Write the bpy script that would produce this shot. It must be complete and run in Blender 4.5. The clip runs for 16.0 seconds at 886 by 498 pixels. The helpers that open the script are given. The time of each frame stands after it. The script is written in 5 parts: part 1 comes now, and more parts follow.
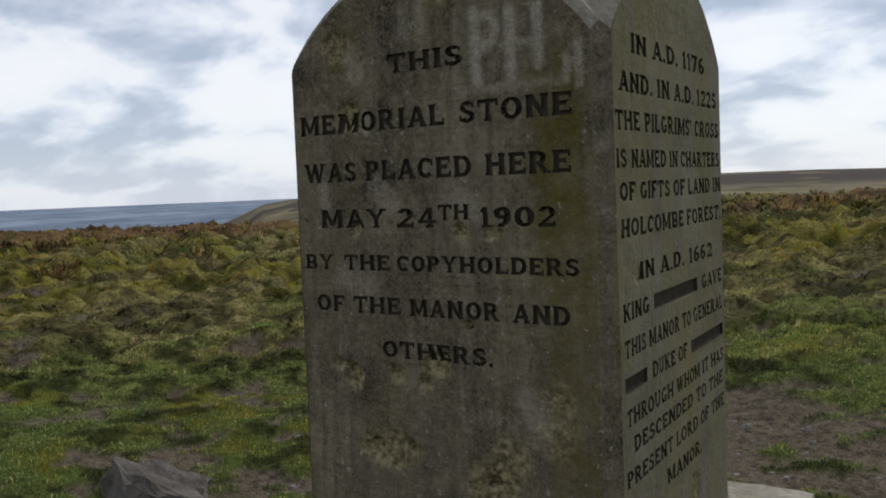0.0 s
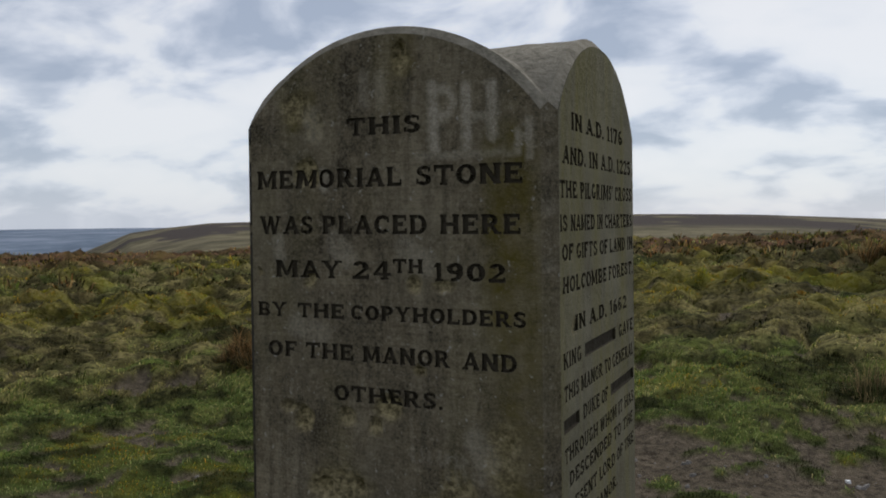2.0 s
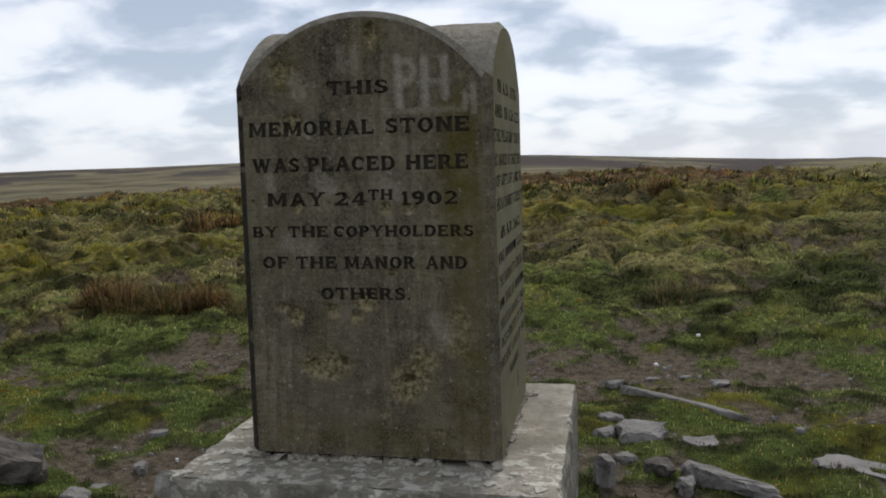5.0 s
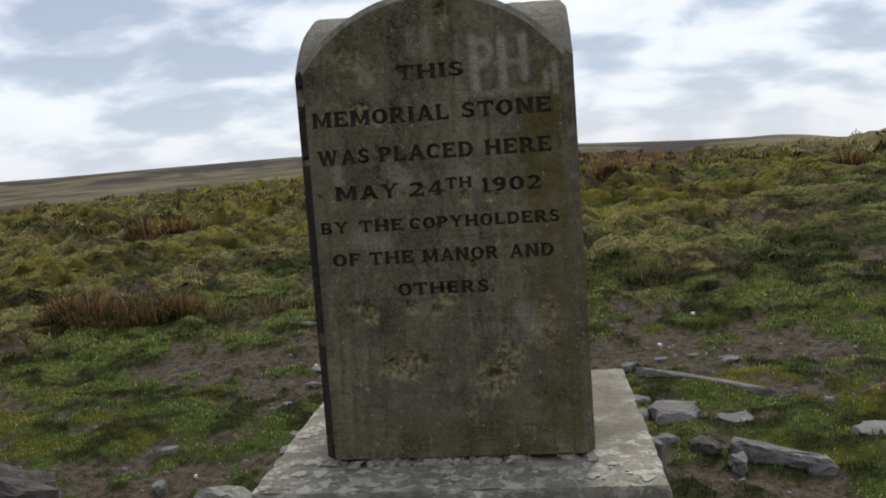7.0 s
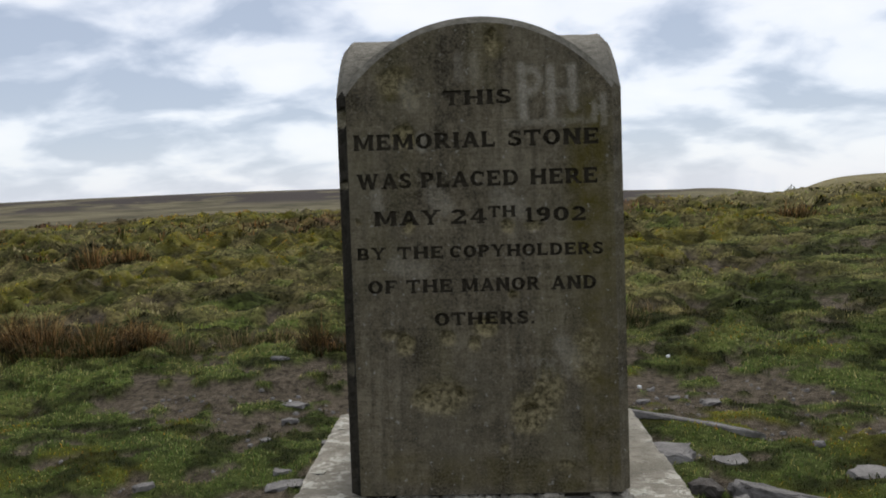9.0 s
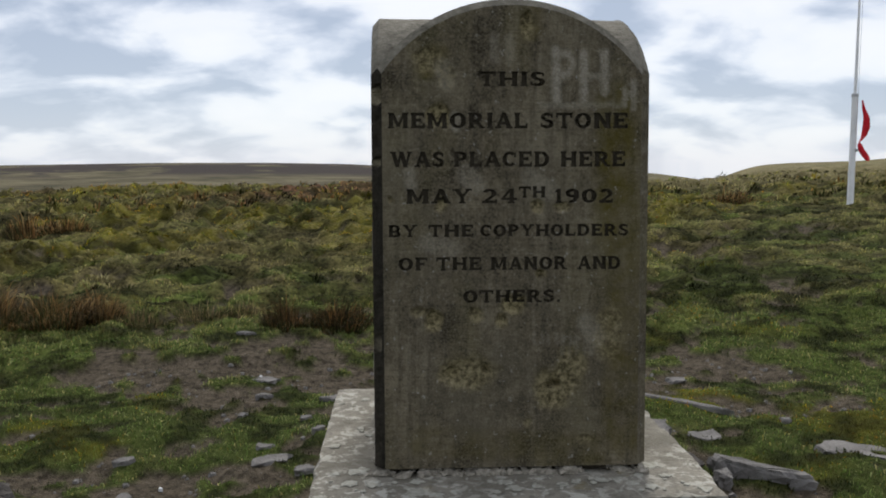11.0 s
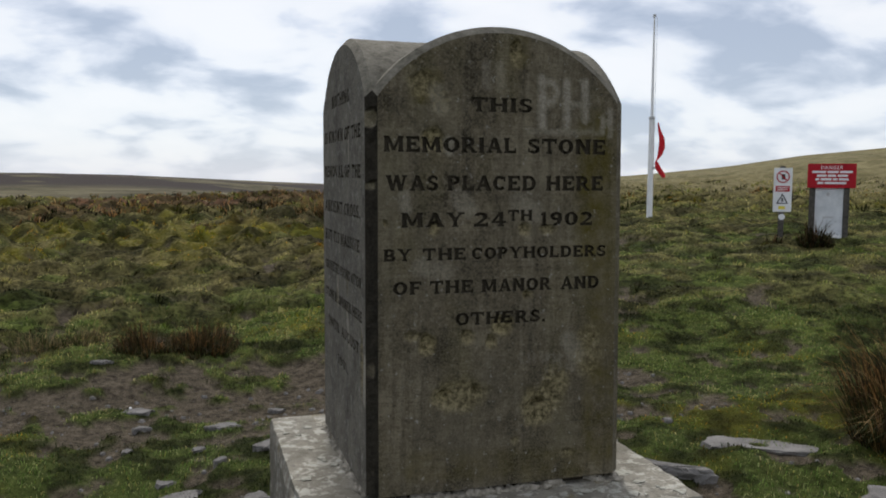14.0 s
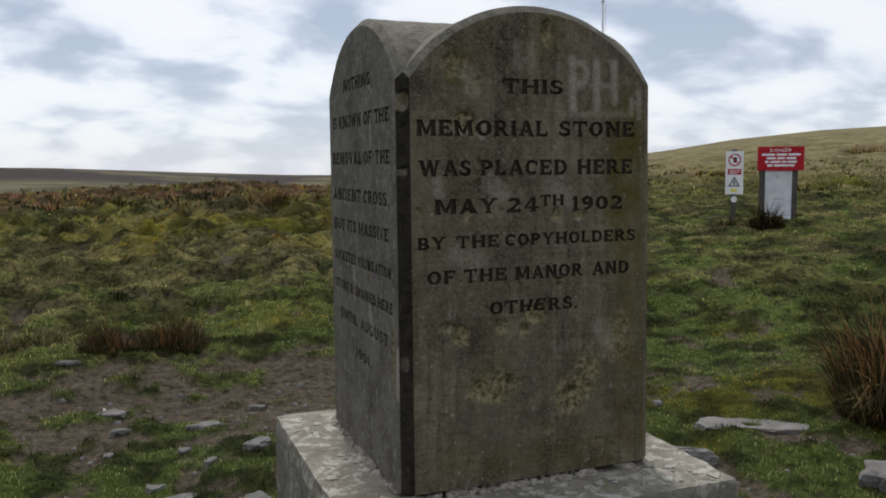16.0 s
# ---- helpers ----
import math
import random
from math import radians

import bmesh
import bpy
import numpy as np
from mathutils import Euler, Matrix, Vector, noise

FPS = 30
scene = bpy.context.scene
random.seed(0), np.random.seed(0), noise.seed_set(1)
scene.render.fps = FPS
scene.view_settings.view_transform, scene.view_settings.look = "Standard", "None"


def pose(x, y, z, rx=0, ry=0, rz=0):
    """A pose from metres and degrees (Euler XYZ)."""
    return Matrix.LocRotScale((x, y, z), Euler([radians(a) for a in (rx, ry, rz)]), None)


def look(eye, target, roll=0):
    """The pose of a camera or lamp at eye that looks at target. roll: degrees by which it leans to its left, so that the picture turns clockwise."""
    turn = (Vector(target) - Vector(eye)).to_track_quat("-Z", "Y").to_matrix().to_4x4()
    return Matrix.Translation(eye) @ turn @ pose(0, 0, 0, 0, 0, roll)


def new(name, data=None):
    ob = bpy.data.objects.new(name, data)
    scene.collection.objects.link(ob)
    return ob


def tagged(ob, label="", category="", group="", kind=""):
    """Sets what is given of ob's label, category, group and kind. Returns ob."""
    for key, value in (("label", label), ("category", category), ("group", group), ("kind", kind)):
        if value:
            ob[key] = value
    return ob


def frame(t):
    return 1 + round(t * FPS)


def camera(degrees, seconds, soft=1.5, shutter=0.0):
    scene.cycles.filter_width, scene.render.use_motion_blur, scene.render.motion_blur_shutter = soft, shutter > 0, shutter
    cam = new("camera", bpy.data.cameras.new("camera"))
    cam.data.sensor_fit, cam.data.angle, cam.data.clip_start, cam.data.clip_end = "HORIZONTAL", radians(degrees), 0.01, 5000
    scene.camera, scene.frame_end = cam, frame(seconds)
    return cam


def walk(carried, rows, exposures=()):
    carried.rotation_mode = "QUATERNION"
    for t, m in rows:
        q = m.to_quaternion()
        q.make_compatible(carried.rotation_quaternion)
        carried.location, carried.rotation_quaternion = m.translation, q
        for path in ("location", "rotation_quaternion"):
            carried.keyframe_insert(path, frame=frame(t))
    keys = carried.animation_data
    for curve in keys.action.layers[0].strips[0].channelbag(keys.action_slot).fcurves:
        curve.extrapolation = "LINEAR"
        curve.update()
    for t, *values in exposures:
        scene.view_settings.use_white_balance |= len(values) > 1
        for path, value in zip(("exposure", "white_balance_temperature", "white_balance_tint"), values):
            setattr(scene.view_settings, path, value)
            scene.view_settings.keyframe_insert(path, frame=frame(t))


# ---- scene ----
cam = camera(55.8, 16.0, soft=1.9)
PATH = [
    (0, (1.124, -2.137, 1.521), (0.034, -0.467, 1.368), -2.2),
    (0.5, (1.037, -2.131, 1.563), (0.048, -0.393, 1.538), -2.6),
    (1, (0.93, -2.227, 1.592), (0.082, -0.415, 1.588), -2.2),
    (1.5, (0.951, -2.32, 1.569), (0.14, -0.493, 1.505), -1.8),
    (2, (1.039, -2.377, 1.582), (0.207, -0.559, 1.505), -0.5),
    (2.5, (0.993, -2.47, 1.591), (0.246, -0.619, 1.471), -1.2),
    (3, (0.681, -2.015, 1.604), (0.016, -0.133, 1.487), -1.81),
    (3.5, (0.901, -2.541, 1.598), (0.3, -0.642, 1.425), -2.0),
    (4, (0.953, -3.105, 1.602), (0.409, -1.19, 1.416), -0.8),
    (4.5, (0.939, -3.228, 1.581), (0.458, -1.305, 1.321), -0.5),
    (4.7, (0.899, -3.236, 1.579), (0.46, -1.298, 1.351), -0.8),
    (6.8, (0.36, -3.174, 1.568), (0.118, -1.199, 1.366), -3.9),
    (7, (0.298, -3.188, 1.572), (0.079, -1.214, 1.332), -4.0),
    (7.5, (0.263, -3.203, 1.583), (0.021, -1.227, 1.383), -2.2),
    (8, (0.261, -3.19, 1.554), (0.03, -1.222, 1.287), -1.0),
    (8.5, (0.091, -3.145, 1.544), (0.024, -1.149, 1.425), -4.6),
    (9, (-0.041, -3.148, 1.541), (-0.108, -1.155, 1.392), -1.8),
    (9.2, (-0.054, -3.201, 1.544), (-0.127, -1.212, 1.343), -0.8),
    (11.3, (-0.428, -3.179, 1.553), (-0.249, -1.198, 1.349), -0.3),
    (11.5, (-0.473, -3.17, 1.564), (-0.211, -1.192, 1.426), -1.1),
    (12, (-0.656, -3.138, 1.576), (-0.256, -1.184, 1.432), -2.2),
    (12.5, (-0.704, -3.135, 1.563), (-0.246, -1.196, 1.388), 0.6),
    (13, (-0.724, -3.129, 1.575), (-0.259, -1.19, 1.426), 0.4),
    (13.5, (-0.897, -3.076, 1.577), (-0.309, -1.171, 1.421), -2.0),
    (14, (-1.009, -3.076, 1.586), (-0.427, -1.17, 1.412), 0.3),
    (14.5, (-1.035, -3.066, 1.591), (-0.466, -1.158, 1.408), -0.2),
    (15, (-1.188, -2.997, 1.596), (-0.47, -1.135, 1.459), -3.7),
    (15.5, (-1.291, -2.922, 1.596), (-0.487, -1.099, 1.428), -2.3),
    (16, (-1.266, -2.89, 1.576), (-0.547, -1.034, 1.374), -0.5),
]
EXPOSURES = [(0, -0.3), (0.5, -0.35), (1, -0.46), (1.5, -0.62), (2, -0.5), (2.5, -0.43), (2.8, -0.47), (3, -0.8), (3.25, -0.4), (3.5, -0.1), (4, -0.3), (4.7, -0.25), (7, -0.25), (16, -0.31)]
walk(cam, [(t, look(eye, target, roll)) for t, eye, target, roll in PATH], EXPOSURES)

# ---- sky, sun ----
SUN_EL, SUN_AZ = radians(46), radians(6)   # azimuth from +y towards +x
world = bpy.data.worlds.new("sky")
scene.world = world
world.use_nodes = True
wn, wl = world.node_tree.nodes, world.node_tree.links
wn.clear()


def wnode(kind, **kw):
    n = wn.new(kind)
    for k, v in kw.items():
        n.inputs[k].default_value = v
    return n


def wmath(op, a, b=None, clamp=False):
    n = wn.new("ShaderNodeMath")
    n.operation, n.use_clamp = op, clamp
    for i, v in enumerate((a, b)):
        if v is None:
            continue
        if isinstance(v, (int, float)):
            n.inputs[i].default_value = v
        else:
            wl.new(v, n.inputs[i])
    return n.outputs[0]


sky = wn.new("ShaderNodeTexSky")
sky.sky_type, sky.sun_disc = "NISHITA", False
sky.sun_elevation, sky.sun_rotation = SUN_EL, SUN_AZ
sky.altitude, sky.air_density, sky.dust_density = 400, 1.0, 0.4
coord = wn.new("ShaderNodeTexCoord")
sep = wn.new("ShaderNodeSeparateXYZ")
wl.new(coord.outputs["Generated"], sep.inputs[0])
up = wmath("MAXIMUM", sep.outputs["Z"], 0.0)
flat = wmath("ADD", up, 0.36)
comb = wn.new("ShaderNodeCombineXYZ")
wl.new(wmath("DIVIDE", sep.outputs["X"], flat), comb.inputs[0])
wl.new(wmath("MULTIPLY", wmath("DIVIDE", sep.outputs["Y"], flat), 1.15), comb.inputs[1])
big = wnode("ShaderNodeTexNoise", Scale=3.6, Detail=8.0, Roughness=0.5)
big.inputs["Distortion"].default_value = 0.25
wl.new(comb.outputs[0], big.inputs["Vector"])
broad = wnode("ShaderNodeTexNoise", Scale=1.5, Detail=4.0, Roughness=0.5)
shift = wn.new("ShaderNodeVectorMath")
shift.operation = "ADD"
shift.inputs[1].default_value = (3.1, 7.7, 0.0)
wl.new(comb.outputs[0], shift.inputs[0])
wl.new(shift.outputs[0], broad.inputs["Vector"])
ramp = wn.new("ShaderNodeValToRGB")
cr = ramp.color_ramp
cr.elements[0].position, cr.elements[0].color = 0.425, (0.57, 0.65, 0.81, 1)
cr.elements[1].position, cr.elements[1].color = 0.60, (1.30, 1.30, 1.33, 1)
for p, c in ((0.465, (0.76, 0.83, 0.98, 1)), (0.5, (1.02, 1.07, 1.19, 1)), (0.53, (1.22, 1.24, 1.29, 1))):
    e = cr.elements.new(p)
    e.color = c
wl.new(wmath("ADD", wmath("MULTIPLY", big.outputs[0], 0.58), wmath("MULTIPLY", broad.outputs[0], 0.42)), ramp.inputs[0])
low = wn.new("ShaderNodeMix")
low.data_type = "RGBA"
haze = wmath("POWER", wmath("SUBTRACT", 1.0, up, True), 14.0)
wl.new(wmath("MULTIPLY", haze, 0.6), low.inputs["Factor"])
wl.new(ramp.outputs[0], low.inputs["A"])
low.inputs["B"].default_value = (0.88, 0.985, 1.18, 1)
bg_cloud = wn.new("ShaderNodeBackground")
bg_cloud.inputs[1].default_value = 0.8
wl.new(low.outputs["Result"], bg_cloud.inputs[0])
bg_sky = wn.new("ShaderNodeBackground")
bg_sky.inputs[1].default_value = 0.02
wl.new(sky.outputs[0], bg_sky.inputs[0])
addsh = wn.new("ShaderNodeAddShader")
wl.new(bg_cloud.outputs[0], addsh.inputs[0])
wl.new(bg_sky.outputs[0], addsh.inputs[1])
wout = wn.new("ShaderNodeOutputWorld")
wl.new(addsh.outputs[0], wout.inputs[0])

sun = new("sun", bpy.data.lights.new("sun", "SUN"))
sun.data.energy, sun.data.angle, sun.data.color = 3.2, radians(18), (1.0, 0.96, 0.9)
sun.matrix_world = look((math.sin(SUN_AZ) * 30, math.cos(SUN_AZ) * 30, 30 * math.tan(SUN_EL)), (0, 0, 0))


# ---- materials ----
class Mat:
    """A node material with short calls."""

    def __init__(self, name, rough=0.9, metal=0.0, spec=0.08):
        self.m = bpy.data.materials.new(name)
        self.m.use_nodes = True
        self.n, self.l = self.m.node_tree.nodes, self.m.node_tree.links
        self.b = self.n["Principled BSDF"]
        self.b.inputs["Roughness"].default_value, self.b.inputs["Metallic"].default_value = rough, metal
        self.b.inputs["Specular IOR Level"].default_value = spec
        self.co = self.n.new("ShaderNodeTexCoord").outputs["Object"]

    def put(self, v, sock):
        if isinstance(v, (int, float)):
            sock.default_value = v
        elif isinstance(v, tuple):
            sock.default_value = (*v, 1) if len(v) == 3 else v
        else:
            self.l.new(v, sock)

    def scaled(self, s, off=(0, 0, 0)):
        n = self.n.new("ShaderNodeMapping")
        n.inputs["Scale"].default_value, n.inputs["Location"].default_value = s, off
        self.l.new(self.co, n.inputs[0])
        return n.outputs[0]

    def noise(self, scale, detail=4.0, rough=0.55, at=None, dist=0.0):
        n = self.n.new("ShaderNodeTexNoise")
        for k, v in (("Scale", scale), ("Detail", detail), ("Roughness", rough), ("Distortion", dist)):
            n.inputs[k].default_value = v
        self.l.new(at if at is not None else self.co, n.inputs["Vector"])
        return n.outputs[0]

    def voronoi(self, scale, at=None):
        n = self.n.new("ShaderNodeTexVoronoi")
        n.inputs["Scale"].default_value = scale
        self.l.new(at if at is not None else self.co, n.inputs["Vector"])
        return n.outputs["Distance"]

    def range(self, v, a, b, c=0.0, d=1.0):
        n = self.n.new("ShaderNodeMapRange")
        n.clamp = True
        for i, x in enumerate((v, a, b, c, d)):
            self.put(x, n.inputs[i])
        return n.outputs[0]

    def mix(self, f, a, b):
        n = self.n.new("ShaderNodeMix")
        n.data_type = "RGBA"
        for k, v in (("Factor", f), ("A", a), ("B", b)):
            self.put(v, n.inputs[k])
        return n.outputs["Result"]

    def math(self, op, a, b=0.0):
        n = self.n.new("ShaderNodeMath")
        n.operation = op
        self.put(a, n.inputs[0]), self.put(b, n.inputs[1])
        return n.outputs[0]

    def attr(self, name, out="Fac"):
        n = self.n.new("ShaderNodeAttribute")
        n.attribute_name = name
        return n.outputs[out]

    def colour(self, c):
        self.put(c, self.b.inputs["Base Color"])
        return self

    def bump(self, h, strength, dist):
        n = self.n.new("ShaderNodeBump")
        n.inputs["Strength"].default_value, n.inputs["Distance"].default_value = strength, dist
        self.l.new(h, n.inputs["Height"])
        self.l.new(n.outputs[0], self.b.inputs["Normal"])
        return self


def make_gritstone():
    """Soot-dark gritstone with pale runs, olive algae and grain."""
    k = Mat("weathered_gritstone", 0.92)
    grain = k.noise(130, 3, 0.72)
    mottle = k.noise(7, 6, 0.6)
    runs = k.noise(1.0, 5, 0.6, k.scaled((17, 17, 1.6)))
    runs2 = k.noise(1.0, 4, 0.6, k.scaled((34, 34, 2.2), (5, 2, 1)))
    c = k.mix(k.range(mottle, 0.36, 0.64), (0.02, 0.0165, 0.01), (0.145, 0.122, 0.08))
    c = k.mix(k.range(k.noise(21, 5, 0.65, None, 0.4), 0.44, 0.64, 0, 0.6), c, (0.025, 0.021, 0.014))
    c = k.mix(k.range(k.noise(4.2, 5, 0.68), 0.49, 0.66, 0, 0.8), c, (0.2, 0.17, 0.115))
    c = k.mix(k.range(runs, 0.52, 0.7, 0, 0.7), c, (0.22, 0.19, 0.135))
    c = k.mix(k.range(runs2, 0.5, 0.7, 0, 0.75), c, (0.016, 0.014, 0.01))
    algae = k.noise(1.0, 4, 0.55, k.scaled((5, 5, 1.3), (2, 9, 4)))
    c = k.mix(k.range(algae, 0.53, 0.72, 0, 0.5), c, (0.095, 0.085, 0.026))
    tool = k.noise(1.0, 3, 0.6, k.scaled((6, 6, 150), (1, 3, 2)))
    c = k.mix(k.range(tool, 0.45, 0.7, 0, 0.4), c, (0.022, 0.018, 0.012))
    c = k.mix(k.range(grain, 0.34, 0.68, 0, 0.5), c, (0.22, 0.19, 0.135))
    pit = k.noise(62, 4, 0.75)
    c = k.mix(k.range(pit, 0.46, 0.36, 0, 0.4), c, (0.014, 0.012, 0.008))
    c = k.mix(k.range(pit, 0.57, 0.68, 0, 0.35), c, (0.29, 0.26, 0.2))
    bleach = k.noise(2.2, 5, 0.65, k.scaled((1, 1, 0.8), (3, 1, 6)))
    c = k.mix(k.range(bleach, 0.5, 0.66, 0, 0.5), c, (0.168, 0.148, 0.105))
    c = k.mix(k.math("MULTIPLY", k.attr("algae"), k.range(k.noise(18, 5, 0.65), 0.32, 0.62, 0.15, 1.0)), c, (0.085, 0.07, 0.016))
    specks = k.noise(60, 2, 0.5)
    c = k.mix(k.range(specks, 0.68, 0.76, 0, 0.6), c, (0.32, 0.31, 0.28))
    c = k.mix(k.attr("spall"), c, k.mix(k.range(k.noise(60, 5, 0.7), 0.38, 0.62), (0.05, 0.041, 0.019), (0.3, 0.255, 0.145)))
    c = k.mix(k.math("MULTIPLY", k.attr("pale"), k.range(k.noise(45, 4, 0.7), 0.36, 0.56, 0.6, 1.0)), c, k.mix(k.range(grain, 0.3, 0.7), (0.19, 0.172, 0.135), (0.36, 0.33, 0.27)))
    h = k.math("ADD", k.math("MULTIPLY", grain, 0.4), k.math("MULTIPLY", k.noise(55, 4, 0.7), 1.0))
    return k.colour(c).bump(h, 0.9, 0.006).m


def make_algae_stone():
    """The same stone where algae and rain have made it olive and paler."""
    k = Mat("algae_gritstone", 0.92)
    grain = k.noise(130, 3, 0.72)
    mottle = k.noise(6, 6, 0.6)
    runs = k.noise(1.0, 5, 0.6, k.scaled((9, 9, 0.8), (3, 1, 2)))
    c = k.mix(k.range(mottle, 0.3, 0.7), (0.085, 0.078, 0.05), (0.17, 0.158, 0.115))
    c = k.mix(k.range(runs, 0.42, 0.66, 0, 0.85), c, (0.135, 0.12, 0.03))
    runs2 = k.noise(1.0, 4, 0.6, k.scaled((26, 26, 1.2), (8, 2, 1)))
    c = k.mix(k.range(runs2, 0.5, 0.8, 0, 0.5), c, (0.045, 0.042, 0.03))
    c = k.mix(k.range(grain, 0.3, 0.7, 0, 0.4), c, (0.23, 0.215, 0.16))
    c = k.mix(k.attr("spall"), c, k.mix(k.range(k.noise(60, 5, 0.7), 0.38, 0.62), (0.05, 0.041, 0.019), (0.3, 0.255, 0.145)))
    c = k.mix(k.math("MULTIPLY", k.attr("pale"), k.range(k.noise(45, 4, 0.7), 0.36, 0.56, 0.6, 1.0)), c, k.mix(k.range(grain, 0.3, 0.7), (0.19, 0.172, 0.135), (0.36, 0.33, 0.27)))
    h = k.math("ADD", k.math("MULTIPLY", grain, 0.4), k.math("MULTIPLY", k.noise(55, 4, 0.7), 1.0))
    return k.colour(c).bump(h, 0.9, 0.006).m


def make_grey_stone():
    """The cooler grey side face."""
    k = Mat("grey_gritstone", 0.9)
    grain = k.noise(130, 3, 0.72)
    mottle = k.noise(7, 6, 0.62)
    runs = k.noise(1.0, 5, 0.6, k.scaled((15, 15, 1.1), (7, 3, 2)))
    c = k.mix(k.range(mottle, 0.3, 0.7), (0.05, 0.045, 0.036), (0.165, 0.15, 0.124))
    c = k.mix(k.range(runs, 0.5, 0.75, 0, 0.6), c, (0.04, 0.04, 0.04))
    c = k.mix(k.range(grain, 0.3, 0.7, 0, 0.45), c, (0.24, 0.222, 0.185))
    c = k.mix(k.range(k.noise(26, 4, 0.65), 0.55, 0.66, 0, 0.6), c, (0.26, 0.25, 0.23))
    c = k.mix(k.range(k.noise(62, 4, 0.75), 0.46, 0.36, 0, 0.5), c, (0.02, 0.019, 0.018))
    c = k.mix(k.attr("spall"), c, k.mix(k.range(k.noise(60, 5, 0.7), 0.38, 0.62), (0.05, 0.041, 0.019), (0.3, 0.255, 0.145)))
    c = k.mix(k.math("MULTIPLY", k.attr("pale"), k.range(k.noise(45, 4, 0.7), 0.36, 0.56, 0.6, 1.0)), c, k.mix(k.range(grain, 0.3, 0.7), (0.19, 0.172, 0.135), (0.36, 0.33, 0.27)))
    h = k.math("ADD", k.math("MULTIPLY", grain, 0.4), k.math("MULTIPLY", k.noise(55, 4, 0.7), 1.0))
    return k.colour(c).bump(h, 0.9, 0.006).m


def make_plain(name, dark, light, scale=12, rough=0.9, relief=0.4, dist=0.004, grainy=120):
    k = Mat(name, rough)
    c = k.mix(k.range(k.noise(scale, 6, 0.6), 0.3, 0.7), dark, light)
    g = k.noise(grainy, 3, 0.65)
    c = k.mix(k.range(g, 0.35, 0.75, 0, 0.35), c, tuple(min(1, v * 1.5) for v in light))
    return k.colour(c).bump(k.math("ADD", g, k.noise(scale * 3, 4, 0.6)), relief, dist).m


def make_plinth():
    """Pale gritstone slab with white and grey crustose lichen."""
    k = Mat("lichened_plinth_stone", 0.93)
    grain = k.noise(150, 3, 0.7)
    c = k.mix(k.range(k.noise(5, 6, 0.6), 0.32, 0.68), (0.125, 0.114, 0.089), (0.285, 0.262, 0.217))
    c = k.mix(k.range(k.noise(24, 4, 0.65), 0.5, 0.68, 0, 0.65), c, (0.085, 0.076, 0.06))
    zone = k.range(k.noise(2.6, 3, 0.5), 0.38, 0.55)
    blotch = k.math("ADD", k.math("MULTIPLY", k.noise(19, 5, 0.62, None, 0.6), 0.8), k.math("MULTIPLY", k.noise(70, 3, 0.6), 0.2))
    c = k.mix(k.math("MULTIPLY", k.range(blotch, 0.51, 0.56, 0, 0.85), zone), c, (0.5, 0.485, 0.425))
    c = k.mix(k.range(k.noise(30, 3, 0.6, k.scaled((1, 1, 1), (4, 4, 4))), 0.6, 0.66, 0, 0.5), c, (0.07, 0.066, 0.058))
    c = k.mix(k.range(grain, 0.3, 0.75, 0, 0.4), c, (0.34, 0.318, 0.268))
    # upright sides painted darker for their shade; ochre lichen grows in blotches
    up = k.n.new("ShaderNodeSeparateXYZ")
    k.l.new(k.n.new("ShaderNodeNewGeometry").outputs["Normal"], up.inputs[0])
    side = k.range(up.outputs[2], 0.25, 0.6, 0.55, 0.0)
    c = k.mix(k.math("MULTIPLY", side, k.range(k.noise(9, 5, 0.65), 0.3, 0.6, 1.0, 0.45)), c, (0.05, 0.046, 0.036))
    ochre = k.noise(4.3, 5, 0.6)
    c = k.mix(k.range(ochre, 0.6, 0.72, 0, 0.6), c, (0.21, 0.16, 0.045))
    h = k.math("ADD", grain, k.math("MULTIPLY", k.noise(22, 5, 0.65), 1.6))
    return k.colour(c).bump(h, 0.6, 0.006).m


